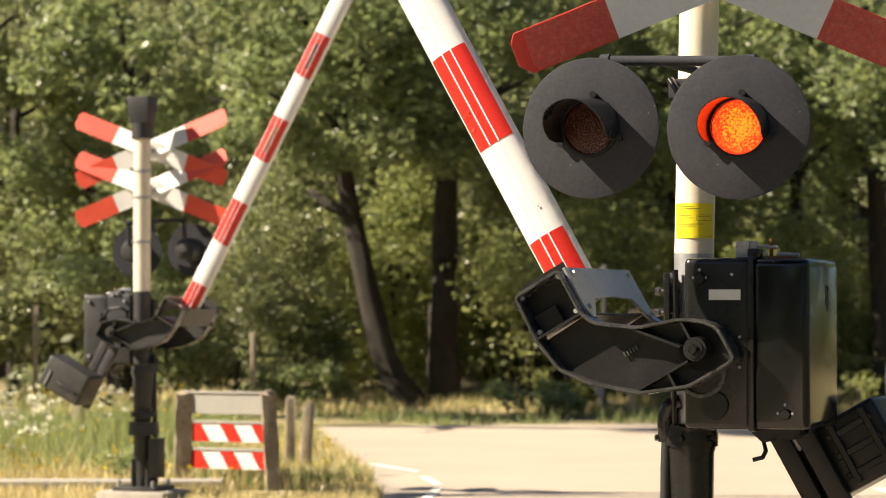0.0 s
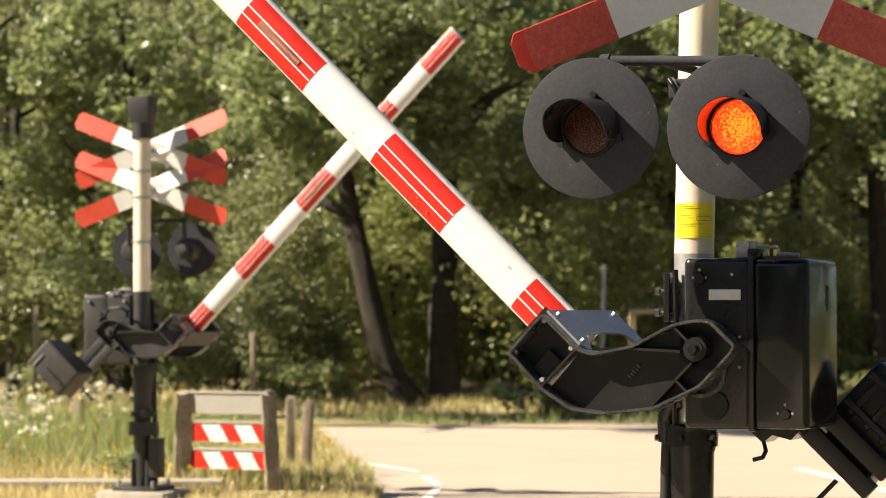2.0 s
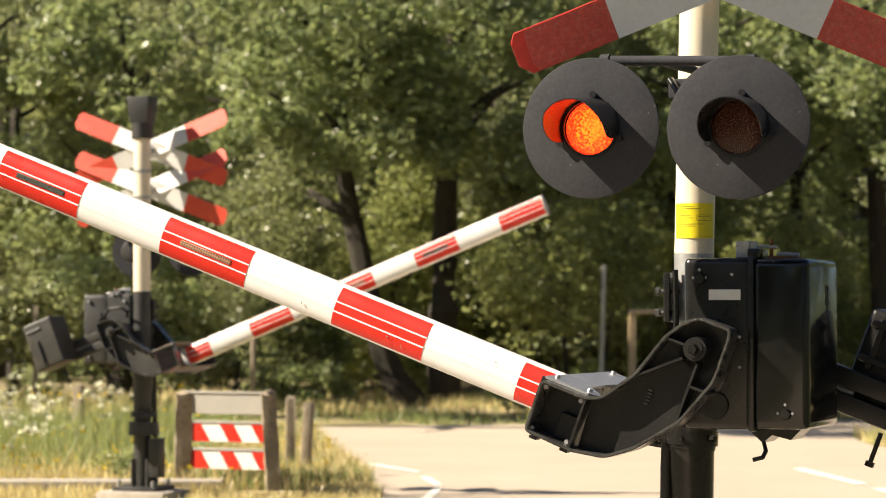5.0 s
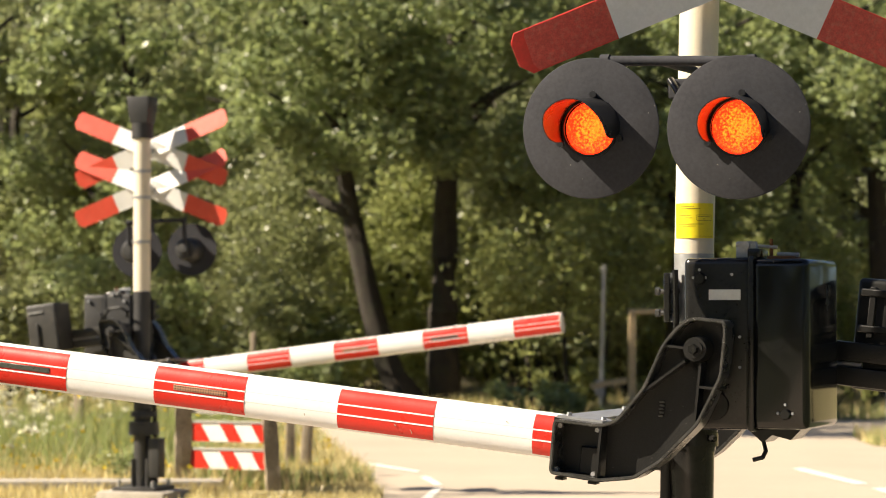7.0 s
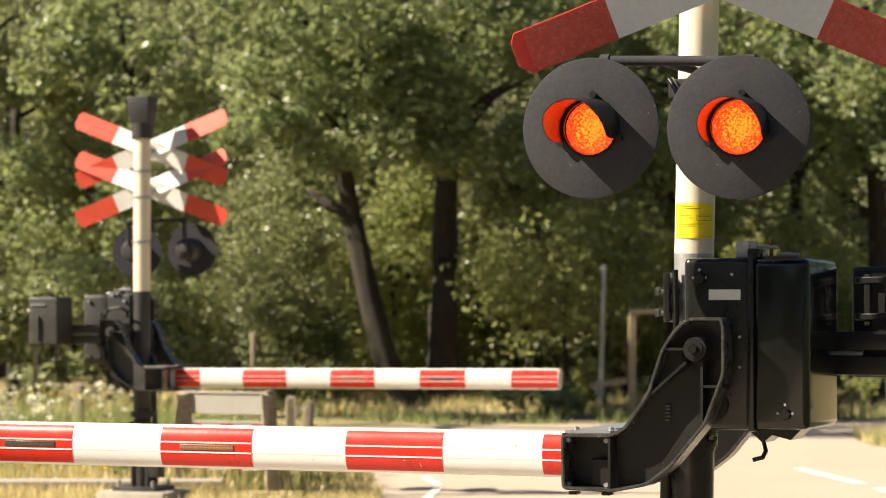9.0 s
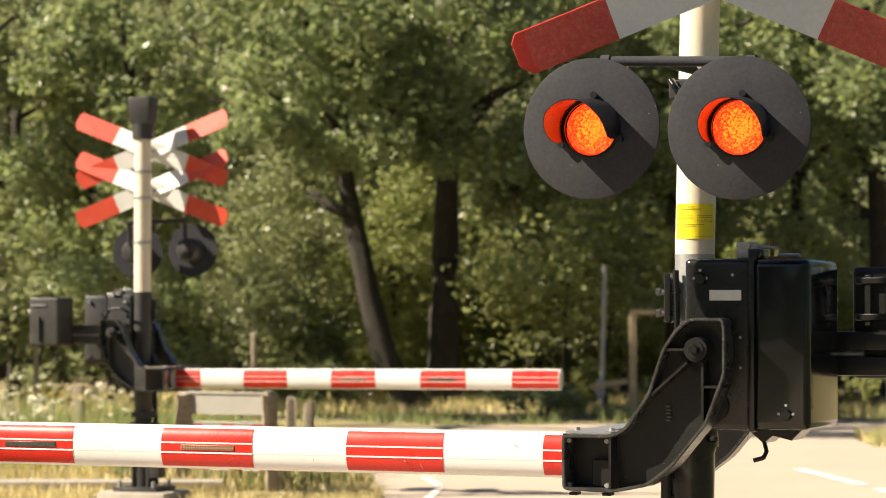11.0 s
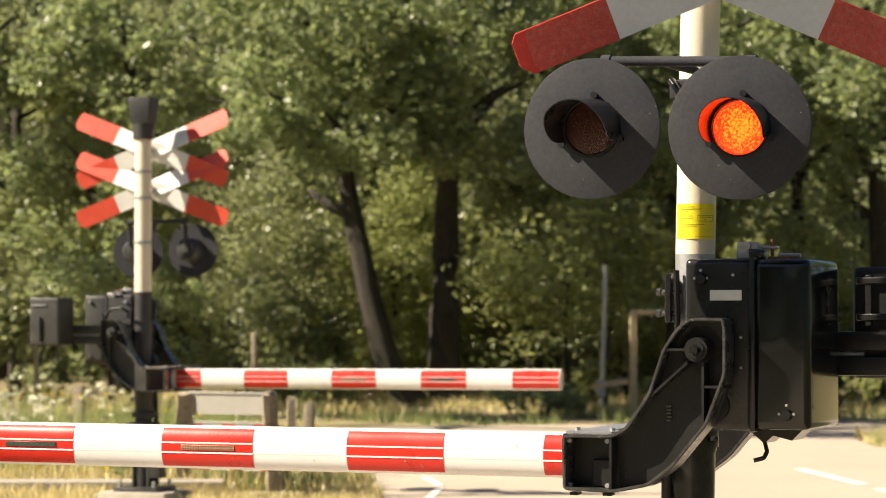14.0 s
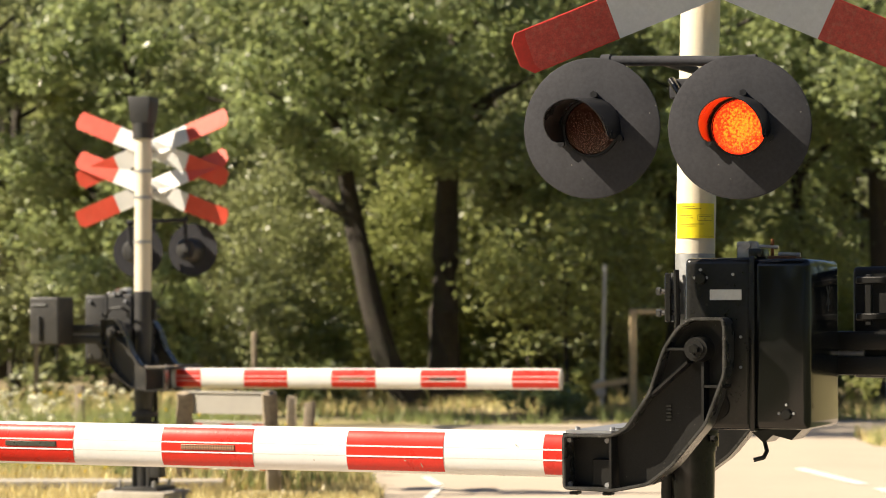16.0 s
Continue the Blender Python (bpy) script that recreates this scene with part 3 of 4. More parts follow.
def barrier(name, at, lamp_z, disc_r, top, lean, label, sleeve, bands):
    root = tagged(empty(name, at), label, "level crossing barrier", group="crossing barriers")
    L = math.tan(radians(lean))
    bm = bmesh.new()
    tube(bm, (0, 0, 1.613), (L * (top - 1.6), 0, top), 0.065, 0.065, 32)
    part("pole", bm, CREAM, root, "cream-painted round steel mast")
    bm = bmesh.new()
    tube(bm, (0, 0, 1.06), (0, 0, 1.613), 0.0655, 0.0655, 32)
    part("mast_sleeve", bm, sleeve, root, "lower mast sleeve")
    bm = bmesh.new()
    tube(bm, (-0.008, 0, 0.12), (-0.008, 0, 0.62), 0.066, 0.066, 32)
    tube(bm, (-0.008, 0, 0.62), (-0.016, 0, 1.0), 0.066, 0.081, 32)
    tube(bm, (-0.02, 0, 0.98), (-0.01, 0, 1.05), 0.088, 0.088, 32)
    for k in range(4):
        box(bm, 0.05, 0.1, -0.01, 0.01, 0.12, 0.34, m=pose(-0.02, 0, 0, 0, 0, 45 + 90 * k))
    part("column", bm, BLACK, root, "black tapered lower column")
    bm = bmesh.new()
    box(bm, -0.2, 0.16, -0.18, 0.18, 0.10, 0.13, 0.004, 1)
    fl = part("base_plate", bm, BLACK, root)
    for sx in (-0.16, 0.12):
        for sy in (-0.14, 0.14):
            bolt(fl, sx, sy, 0.13, 0.016, 0.05, (0, 0, 1))
    bm = bmesh.new()
    box(bm, -0.30, 0.26, -0.26, 0.26, -0.3, 0.10, 0.02, 2)
    part("footing", bm, CONCRETE, root, "weathered concrete footing block")
    # clamps on the column
    bm = bmesh.new()
    tube(bm, (-0.015, 0, 0.99), (-0.012, 0, 1.035), 0.092, 0.09, 32)
    part("collar", bm, BLACK, root)
    bm = bmesh.new()
    cable(bm, [(-0.085, -0.04, 1.0), (-0.088, -0.045, 1.07), (-0.07, -0.05, 1.115), (-0.03, -0.05, 1.13)], 0.026, 14)
    part("pipe_elbow", bm, BLACK, root)
    for az in (-150, -90, -30):
        bolt(root, -0.015 + 0.098 * math.cos(radians(az)), 0.098 * math.sin(radians(az)), 1.012, 0.011, 0.02, (math.cos(radians(az)), math.sin(radians(az)), 0), BLACK)
    bm = bmesh.new()
    cable(bm, [(-0.075, -0.05, 1.1), (-0.085, -0.045, 0.9), (-0.09, -0.045, 0.6), (-0.1, -0.045, 0.15)], 0.018, 10)
    part("conduit", bm, RUBBER, root)
    # machine box
    bm = bmesh.new()
    box(bm, 0.068, 0.285, -0.34, 0.05, 1.055, 1.592, 0.02, 3)
    mb = part("machine_box", bm, BLACK, root, "glossy black barrier machine housing")
    bm = bmesh.new()
    box(bm, 0.287, 0.468, -0.338, 0.048, 1.058, 1.588, 0.024, 3)
    part("cover", bm, COVER, mb)
    bm = bmesh.new()
    box(bm, 0.276, 0.296, -0.345, 0.056, 1.05, 1.598, 0.008, 2)
    part("seam_flange", bm, BLACK, mb)
    bm = bmesh.new()
    box(bm, 0.15, 0.253, -0.343, -0.34, 1.46, 1.493, 0.001, 1)
    part("name_plate", bm, ALU, mb, "blank aluminium name plate")
    for bx, bz in ((0.12, 1.555), (0.14, 1.53), (0.10, 1.53), (0.225, 1.54), (0.25, 1.345), (0.25, 1.25), (0.395, 1.135), (0.372, 1.108), (0.418, 1.108)):
        bolt(mb, bx, -0.34, bz, 0.005, 0.006)
    for bx, bz, r in ((0.122, 1.527, 0.02), (0.396, 1.105, 0.018)):
        bm = bmesh.new()
        tube(bm, (bx, -0.34, bz), (bx, -0.355, bz), r, r * 0.8, 16)
        part("lock", bm, BLACK, mb)
    bm = bmesh.new()
    tube(bm, (0.17, -0.34, 1.13), (0.17, -0.35, 1.13), 0.045, 0.043, 28)
    part("round_cover", bm, BLACK, mb)
    bm = bmesh.new()
    turns = [2 * math.pi * i / 40 for i in range(40)]
    rings = [[bm.verts.new((PIVOT[0] - 0.008 + r * math.cos(t), y, PIVOT[1] - 0.072 + r * math.sin(t))) for t in turns]
             for r, y in ((0.082, -0.338), (0.082, -0.352), (0.07, -0.352), (0.07, -0.338))]
    for a_, b_ in zip(rings, rings[1:] + rings[:1]):
        for i in range(40):
            bm.faces.new((a_[i], a_[(i + 1) % 40], b_[(i + 1) % 40], b_[i]))
    bmesh.ops.recalc_face_normals(bm, faces=bm.faces[:])
    part("cam_ring", bm, WORN_LIT, mb)
    # dark emblem on the cover's side
    for z0, z1, ang in ((-0.035, 0.035, 35), (-0.035, 0.035, -35), (-0.05, 0.0, 0)):
        bm = bmesh.new()
        box(bm, -0.001, 0.001, -0.006, 0.006, z0, z1)
        part("emblem_stroke", bm, RUBBER, mb, at=pose(0.4685, -0.10, 1.475, ang, 0, 0))
    for y0, y1 in ((-0.34, FRONT + 0.02), (0.05, REAR - 0.03)):
        bm = bmesh.new()
        tube(bm, (PIVOT[0], y0, PIVOT[1]), (PIVOT[0], y1, PIVOT[1]), 0.075, 0.07, 28)
        part("bearing", bm, CAST, mb)
    # lid fittings
    bm = bmesh.new()
    box(bm, 0.262, 0.305, -0.30, -0.2, 1.59, 1.622, 0.008, 2)
    part("strap", bm, BLACK, mb)
    bm = bmesh.new()
    tube(bm, (0.215, -0.26, 1.634), (0.345, -0.24, 1.626), 0.0055, None, 10)
    part("hasp_bar", bm, STEEL, mb, "steel hasp bar")
    bm = bmesh.new()
    box(bm, 0.215, 0.285, -0.262, -0.254, 1.592, 1.645, 0.004, 1)
    part("hasp_plate", bm, STEEL, mb)
    bm = bmesh.new()
    tube(bm, (0.25, -0.275, 1.632), (0.25, -0.24, 1.632), 0.013, None, 14)
    part("hasp_eye", bm, STEEL, mb)
    bm = bmesh.new()
    tube(bm, (0.325, -0.24, 1.59), (0.325, -0.24, 1.652), 0.006, None, 8)
    part("pin", bm, RUST, mb)
    bm = bmesh.new()
    box(bm, 0.32, 0.41, -0.28, -0.2, 1.586, 1.598, 0.003, 1)
    part("rusty_hinge", bm, RUST, mb, "rust-brown hinge")
    bm = bmesh.new()
    tube(bm, (0.35, -0.26, 1.603), (0.42, -0.26, 1.601), 0.007, None, 8)
    part("hinge_pin", bm, STEEL, mb)
    bm = bmesh.new()
    cable(bm, [(0.275, -0.2, 1.06), (0.285, -0.2, 1.02), (0.30, -0.22, 0.985), (0.295, -0.24, 0.965), (0.265, -0.25, 0.957)], 0.007)
    part("cable_tail", bm, RUBBER, mb)
    bm = bmesh.new()
    prism(bm, [(0.23, 1.06), (0.42, 1.06), (0.38, 1.02), (0.32, 1.035), (0.29, 1.01)], -0.22, -0.08)
    part("bracket", bm, BLACK, mb)
    bm = bmesh.new()
    cable(bm, [(0.10, 0.06, 1.42), (0.06, 0.13, 1.46), (0.10, 0.17, 1.49), (0.2, 0.16, 1.48), (0.26, 0.12, 1.42), (0.27, 0.06, 1.34)], 0.011)
    part("rear_cable", bm, RUBBER, mb)
    for bx, bz in ((0.12, 1.54), (0.42, 1.54), (0.42, 1.12), (0.18, 1.6), (0.22, 1.6)):
        bm = bmesh.new()
        tube(bm, (bx, 0.03, bz), (bx, 0.065, bz), 0.016, 0.013, 10)
        part("rear_fitting", bm, STEEL, mb)
    bm = bmesh.new()
    tube(bm, (0.33, 0.05, 1.42), (0.33, 0.075, 1.42), 0.03, 0.026, 18)
    part("rear_lock", bm, BLACK, mb)
    # clamp bolts on the mast
    for z in (1.49, 1.42):
        bm = bmesh.new()
        tube(bm, (-0.105, -0.07, z), (-0.03, -0.07, z), 0.008, None, 8)
        tube(bm, (-0.11, -0.07, z), (-0.095, -0.07, z), 0.013, None, 6)
        part("clamp_bolt", bm, WORN_LIT, root)
    bm = bmesh.new()
    box(bm, -0.078, -0.055, -0.09, -0.05, 1.39, 1.55, 0.004, 1)
    cable(bm, [(-0.04, -0.08, 1.56), (-0.035, -0.085, 1.4), (-0.045, -0.085, 1.2), (-0.05, -0.06, 1.05)], 0.01)
    part("clamp_strap", bm, BLACK, root)
    # lamps
    ends = ((-0.165, -0.40, lamp_z + 0.232), (0.31, -0.40, lamp_z + 0.214))
    bm = bmesh.new()
    tube(bm, *ends, 0.0165, None, 18)
    ta = part("lamp_arm", bm, DISC, root, "grey tube carrying the lamps")
    for x, y, z in ends:
        bm = bmesh.new()
        tube(bm, (x - 0.02, y, z), (x + 0.010, y, z), 0.021, None, 18)
        part("elbow", bm, DISC, ta)
        bm = bmesh.new()
        tube(bm, (x - 0.004, y, z), (x, y - 0.03, z - 0.17), 0.016, None, 12)
        part("hanger", bm, DISC, ta)
    bm = bmesh.new()
    tube(bm, (0.02, -0.05, lamp_z + 0.225), (0.02, -0.40, lamp_z + 0.222), 0.014, None, 12)
    part("stay", bm, DISC, ta)
    bm = bmesh.new()
    box(bm, -0.055, 0.03, -0.11, -0.1, lamp_z + 0.13, lamp_z + 0.195, 0.006, 1)
    part("lamp_clamp", bm, DISC, root)
    bm = bmesh.new()
    tube(bm, (-0.045, -0.115, lamp_z + 0.19), (-0.005, -0.15, lamp_z + 0.145), 0.013, None, 10)
    part("clamp_lever", bm, BLACK, root)
    shutters = [lamp(root, -0.151, lamp_z + 0.0048, 3, disc_r)[1], lamp(root, 0.321, lamp_z - 0.0048, 7, disc_r)[1]]
    arm = barrier_arm(root, *bands)
    return root, arm, shutters


def near_extras(root):
    bm = bmesh.new()
    pts = []
    for i in range(29):
        a = radians(-140 + 4.6 * i)
        pts.append((0.0026 + 0.0672 * math.cos(a), 0.0672 * math.sin(a)))
    lo = [bm.verts.new((x, y, 1.663)) for x, y in pts]
    hi = [bm.verts.new((x, y, 1.777)) for x, y in pts]
    for i in range(28):
        bm.faces.new((lo[i], lo[i + 1], hi[i + 1], hi[i]))
    st = part("sticker", bm, YELLOW, root, "yellow notice sticker with small dark print")
    # lines of print and a framed box: start and end across the sticker, height, thickness
    for f0, f1, z, h in ((0.1, 0.45, 1.766, 0.0016), (0.08, 0.62, 1.758, 0.0026), (0.04, 0.28, 1.751, 0.0014), (0.04, 0.38, 1.737, 0.0014), (0.04, 0.4, 1.729, 0.0014),
                         (0.52, 0.93, 1.738, 0.0014), (0.52, 0.93, 1.7195, 0.0014), (0.52, 0.53, 1.7195, 0.02), (0.92, 0.93, 1.7195, 0.02), (0.56, 0.88, 1.732, 0.002),
                         (0.7, 0.74, 1.724, 0.003), (0.06, 0.7, 1.708, 0.002), (0.06, 0.5, 1.7015, 0.0014), (0.45, 0.95, 1.669, 0.001)):
        a0, a1 = (math.degrees(math.asin(-0.95 + 1.8 * f)) - 68 for f in (f0, f1))
        bm = bmesh.new()
        q = []
        for i in range(13):
            a = radians(a0 + (a1 - a0) * i / 12)
            q.append((0.0026 + 0.0682 * math.cos(a), 0.0682 * math.sin(a)))
        lo = [bm.verts.new((x, y, z)) for x, y in q]
        hi = [bm.verts.new((x, y, z + h)) for x, y in q]
        for i in range(12):
            bm.faces.new((lo[i], lo[i + 1], hi[i + 1], hi[i]))
        part("print_bar", bm, INK, st)


NEAR, NEAR_ARM, NEAR_SHUTTERS = barrier("crossing_barrier", pose(0.824, 8.5, 0, 0, 0, -22.3), 1.9858, 0.2185, 2.9, 1.4,
    "cream mast with black machine box, lowering boom and twin red lamps", STEEL, (0.625, 0.357))
near_extras(NEAR)
cross(NEAR, 0.12, 2.514, -0.12, 22.3, 0.71, 0.53, 0, 16, 24, WHITEX, REDX, FILMX)
FAR, FAR_ARM, FAR_SHUTTERS = barrier("crossing_barrier", pose(-2.30, 19.8, -0.03, 0, 0, 161.7), 1.94, 0.205, 2.80, 0,
    "cream mast with stacked red-white crosses, black machine box and boom", BLACK, (0.606, 0.352))
cross(FAR, 0.02, 2.715, -0.20, 21, 0.675, 0.47, 16, -10, 0, WHITE, HAZED_RED)
cross(FAR, 0.02, 2.41, -0.20, 21, 0.675, 0.47, 16, -10, 0, WHITE, HAZED_RED)
bm = bmesh.new()
box(bm, -0.092, 0.092, -0.092, 0.092, 2.90, 3.10, 0.01, 2)
for v in bm.verts:
    if v.co.z < 2.95:
        v.co.x *= 0.82
        v.co.y *= 0.82
tube(bm, (0, 0, 2.78), (0, 0, 2.9), 0.08, 0.085, 24)
part("bell", bm, BLACK, FAR, "black warning bell housing on the mast top")
bm = bmesh.new()
box(bm, -0.19, -0.10, -0.02, 0.1, 0.2, 0.50, 0.012, 2)
part("junction_box", bm, BLACK, FAR)
for z0, z1, r in ((0.52, 0.62, 0.12), (0.66, 0.70, 0.105)):
    bm = bmesh.new()
    tube(bm, (-0.02, 0, z0), (-0.02, 0, z1), r, r * 0.95, 24)
    part("clamp_ring", bm, BLACK, FAR)
for z in (2.52, 2.32, 1.98):
    bm = bmesh.new()
    tube(bm, (0, 0, z), (0, 0, z + 0.022), 0.069, None, 28)
    part("mast_band", bm, STEEL, FAR)


# far barrier's blacks are lit copies, light put into the colour; saddle dusty
LIT_COPY = {BLACK: LIT_BLACK, COVER: LIT_BLACK, CAST: LIT_CAST}
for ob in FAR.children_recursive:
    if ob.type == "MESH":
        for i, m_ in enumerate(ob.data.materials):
            ob.data.materials[i] = DUSTY if ob.name.startswith("saddle_plate") else LIT_COPY.get(m_, m_)


# ---- roadside things ----
def post(name, x, y, h, w, lean, label, material=WOOD, category="post"):
    bm = bmesh.new()
    box(bm, -w / 2, w / 2, -w / 2, w / 2, -0.2, h, 0.012, 2)
    for v in bm.verts:
        if v.co.z > h - 0.03:
            v.co.z += random.uniform(-0.02, 0.02)
        v.co.x += random.uniform(-0.006, 0.006)
    ob = part(name, bm, material, at=pose(x, y, 0, 0, lean, random.uniform(-15, 15)))
    return tagged(ob, label, category)


def hurdle():
    root = tagged(empty("road_barrier", pose(-1.80, 20.9, 0)), "low wooden road barrier with red and white striped boards", "road barrier")
    for x, y, w, z0, z1, lean in ((-0.325, 0.26, 0.13, -0.2, 0.785, 1.0), (0.45, -0.2, 0.115, -0.3, 0.80, -3.2)):
        bm = bmesh.new()
        bmesh.ops.create_grid(bm, x_segments=3, y_segments=3, size=w / 2)
        g = bmesh.ops.extrude_face_region(bm, geom=bm.faces[:])
        top = [v for v in g["geom"] if isinstance(v, bmesh.types.BMVert)]
        bmesh.ops.translate(bm, vec=(0, 0, z1 - z0), verts=top)
        sides = [e for e in bm.edges if abs(e.verts[0].co.z - e.verts[1].co.z) > 0.3]
        bmesh.ops.subdivide_edges(bm, edges=sides, cuts=9, use_grid_fill=True)
        for v in bm.verts:
            v.co += Vector((random.uniform(-0.006, 0.006), random.uniform(-0.006, 0.006), z0 + random.uniform(-0.01, 0.01)))
            if v.co.z > z1 - 0.05 and max(abs(v.co.x), abs(v.co.y)) > w * 0.4:
                v.co.z -= 0.03
        bmesh.ops.recalc_face_normals(bm, faces=bm.faces[:])
        part("post", bm, WOOD, root, "rough weathered square post", at=pose(x, y, 0, 0, lean, 8))
    for z0, z1, striped in ((0.60, 0.765, False), (0.375, 0.525, True), (0.155, 0.305, True)):
        bm = bmesh.new()
        box(bm, -0.37, 0.37, -0.012, 0.012, z0, z1, 0.003, 1)
        b = part("board", bm, FAINT if not striped else WHITE, root, "grey unpainted board" if not striped else "white board with red stripes", at=pose(0.065, 0.09, 0, 0, 0, -25))
        if striped:
            e = 0.085
            for x0, x1 in ((-0.369, -0.25), (-0.075, 0.05), (0.215, 0.369)):
                bm = bmesh.new()
                prism(bm, [(min(0.369, x0 + e) if x0 > -0.36 else x0, z0 + 0.004), (min(0.369, x1 + e), z0 + 0.004), (x1, z1 - 0.004), (x0, z1 - 0.004)], -0.016, -0.0125)
                part("stripe", bm, RED, b)
        bm = bmesh.new()
        box(bm, -0.37, 0.37, -0.022, 0.02, z1, z1 + 0.02, 0.003, 1)
        part("top_rail", bm, FAINT, b, "grey capping strip")


hurdle()
post("fence_post", -1.34, 22.8, 0.68, 0.08, 0, "short weathered wooden fence post in the grass")
post("fence_post", -1.19, 22.4, 0.65, 0.08, 3, "short weathered wooden fence post in the grass")
post("fence_post", -4.0, 28.5, 0.62, 0.1, 0, "short weathered wooden fence post in the grass")
bm = bmesh.new()
box(bm, -0.08, 0.08, -0.05, 0.05, -0.1, 0.75, 0.02, 2)
tagged(part("marker_post", bm, WHITE, at=pose(5.72, 33.0, 0)), "short white plastic marker post on the verge", "marker post")
post("stake", -5.5, 35.0, 1.5, 0.07, 0, "thin weathered wooden stake at the wood's edge", category="stake")
post("stake", -2.72, 37.2, 1.14, 0.07, 0, "thin weathered wooden stake at the wood's edge", category="stake")
# kerb slab at the far verge
bm = bmesh.new()
box(bm, -2.2, 2.2, -0.18, 0.18, 0.022, 0.095, 0.012, 2)
slab = tagged(empty("low_bench", pose(-3.95, 20.6, 0, 0, 0, 1)), "low weathered plank on stubs beside the footing", "plank")
part("plank", bm, CONCRETE, slab, "flat pale plank")
for x in (-1.9, -0.6, 0.7, 1.8):
    bm = bmesh.new()
    box(bm, x - 0.05, x + 0.05, -0.1, 0.1, -0.1, 0.025, 0.008, 1)
    part("stub", bm, WOOD, slab)


def far_sign():
    root = tagged(empty("sign_pole", pose(2.22, 36.5, 0, 0, 1.3, 0)), "thin grey metal sign pole at the wood's edge", "sign pole")
    bm = bmesh.new()
    tube(bm, (0, 0, 0), (0, 0, 2.1), 0.035, None, 12)
    part("pole", bm, STEEL, root)
    bm = bmesh.new()
    box(bm, -0.09, 0.05, -0.06, 0.0, 0.25, 0.48, 0.01, 1)
    part("box", bm, FAINT, root)
    root = tagged(empty("timber_frame", pose(2.59, 35.5, 0)), "pale wooden post with a crossbar and a low rail", "fence")
    bm = bmesh.new()
    box(bm, -0.05, 0.05, -0.05, 0.05, -0.1, 1.46, 0.01, 1)
    part("post", bm, PALEWOOD, root)
    bm = bmesh.new()
    box(bm, -0.05, 0.75, -0.04, 0.04, 1.40, 1.47, 0.01, 1)
    part("crossbar", bm, PALEWOOD, root)
    bm = bmesh.new()
    box(bm, -0.5, 0.0, -0.03, 0.03, 0.40, 0.48, 0.01, 1, m=pose(0, 0, 0.06, 0, -10, 0))
    part("rail", bm, PALEWOOD, root)


far_sign()


# ---- trees ----
def leaf_cloud(rng, clumps, per, size, flat=0.8):
    """Many small four-cornered leaves gathered in clumps given as (x, y, z, radius)."""
    c = np.repeat(np.array(clumps), per, axis=0)
    k = len(c)
    d = rng.normal(size=(k, 3))
    d /= np.linalg.norm(d, axis=1)[:, None]
    rad = rng.random(k) ** 0.45
    p = c[:, :3] + d * (rad * c[:, 3])[:, None] * np.array((1, 1, flat))
    u = rng.normal(size=(k, 3))
    u[:, 2] *= 0.5
    u /= np.linalg.norm(u, axis=1)[:, None]
    w = np.cross(u, rng.normal(size=(k, 3)))
    w /= np.linalg.norm(w, axis=1)[:, None]
    s = size * rng.uniform(0.6, 1.3, k)[:, None]
    v = np.stack([p - u * s, p + w * s * 0.55, p + u * s, p - w * s * 0.55], axis=1).reshape(-1, 3)
    me = bpy.data.meshes.new("leaves")
    me.vertices.add(k * 4)
    me.vertices.foreach_set("co", v.astype(np.float32).ravel())
    me.loops.add(k * 4)
    me.loops.foreach_set("vertex_index", np.arange(k * 4, dtype=np.int32))
    me.polygons.add(k)
    me.polygons.foreach_set("loop_start", np.arange(0, k * 4, 4, dtype=np.int32))
    me.update(calc_edges=True)
    return me


def limb(bm, pts, r0, r1, n=10):
    k = len(pts) - 1
    rings = []
    for i, p in enumerate(pts):
        a = Vector(pts[max(0, i - 1)])
        b = Vector(pts[min(k, i + 1)])
        q = (b - a).to_track_quat("Z", "Y")
        r = r0 + (r1 - r0) * i / k
        rings.append([bm.verts.new(Vector(p) + q @ Vector((r * (1 + 0.12 * math.sin(3 * j + i)) * math.cos(2 * math.pi * j / n),
                                                         r * (1 + 0.12 * math.cos(2 * j + i)) * math.sin(2 * math.pi * j / n), 0))) for j in range(n)])
    for a, b in zip(rings, rings[1:]):
        for j in range(n):
            bm.faces.new((a[j], a[(j + 1) % n], b[(j + 1) % n], b[j]))
    bm.faces.new(rings[-1])
    return bm


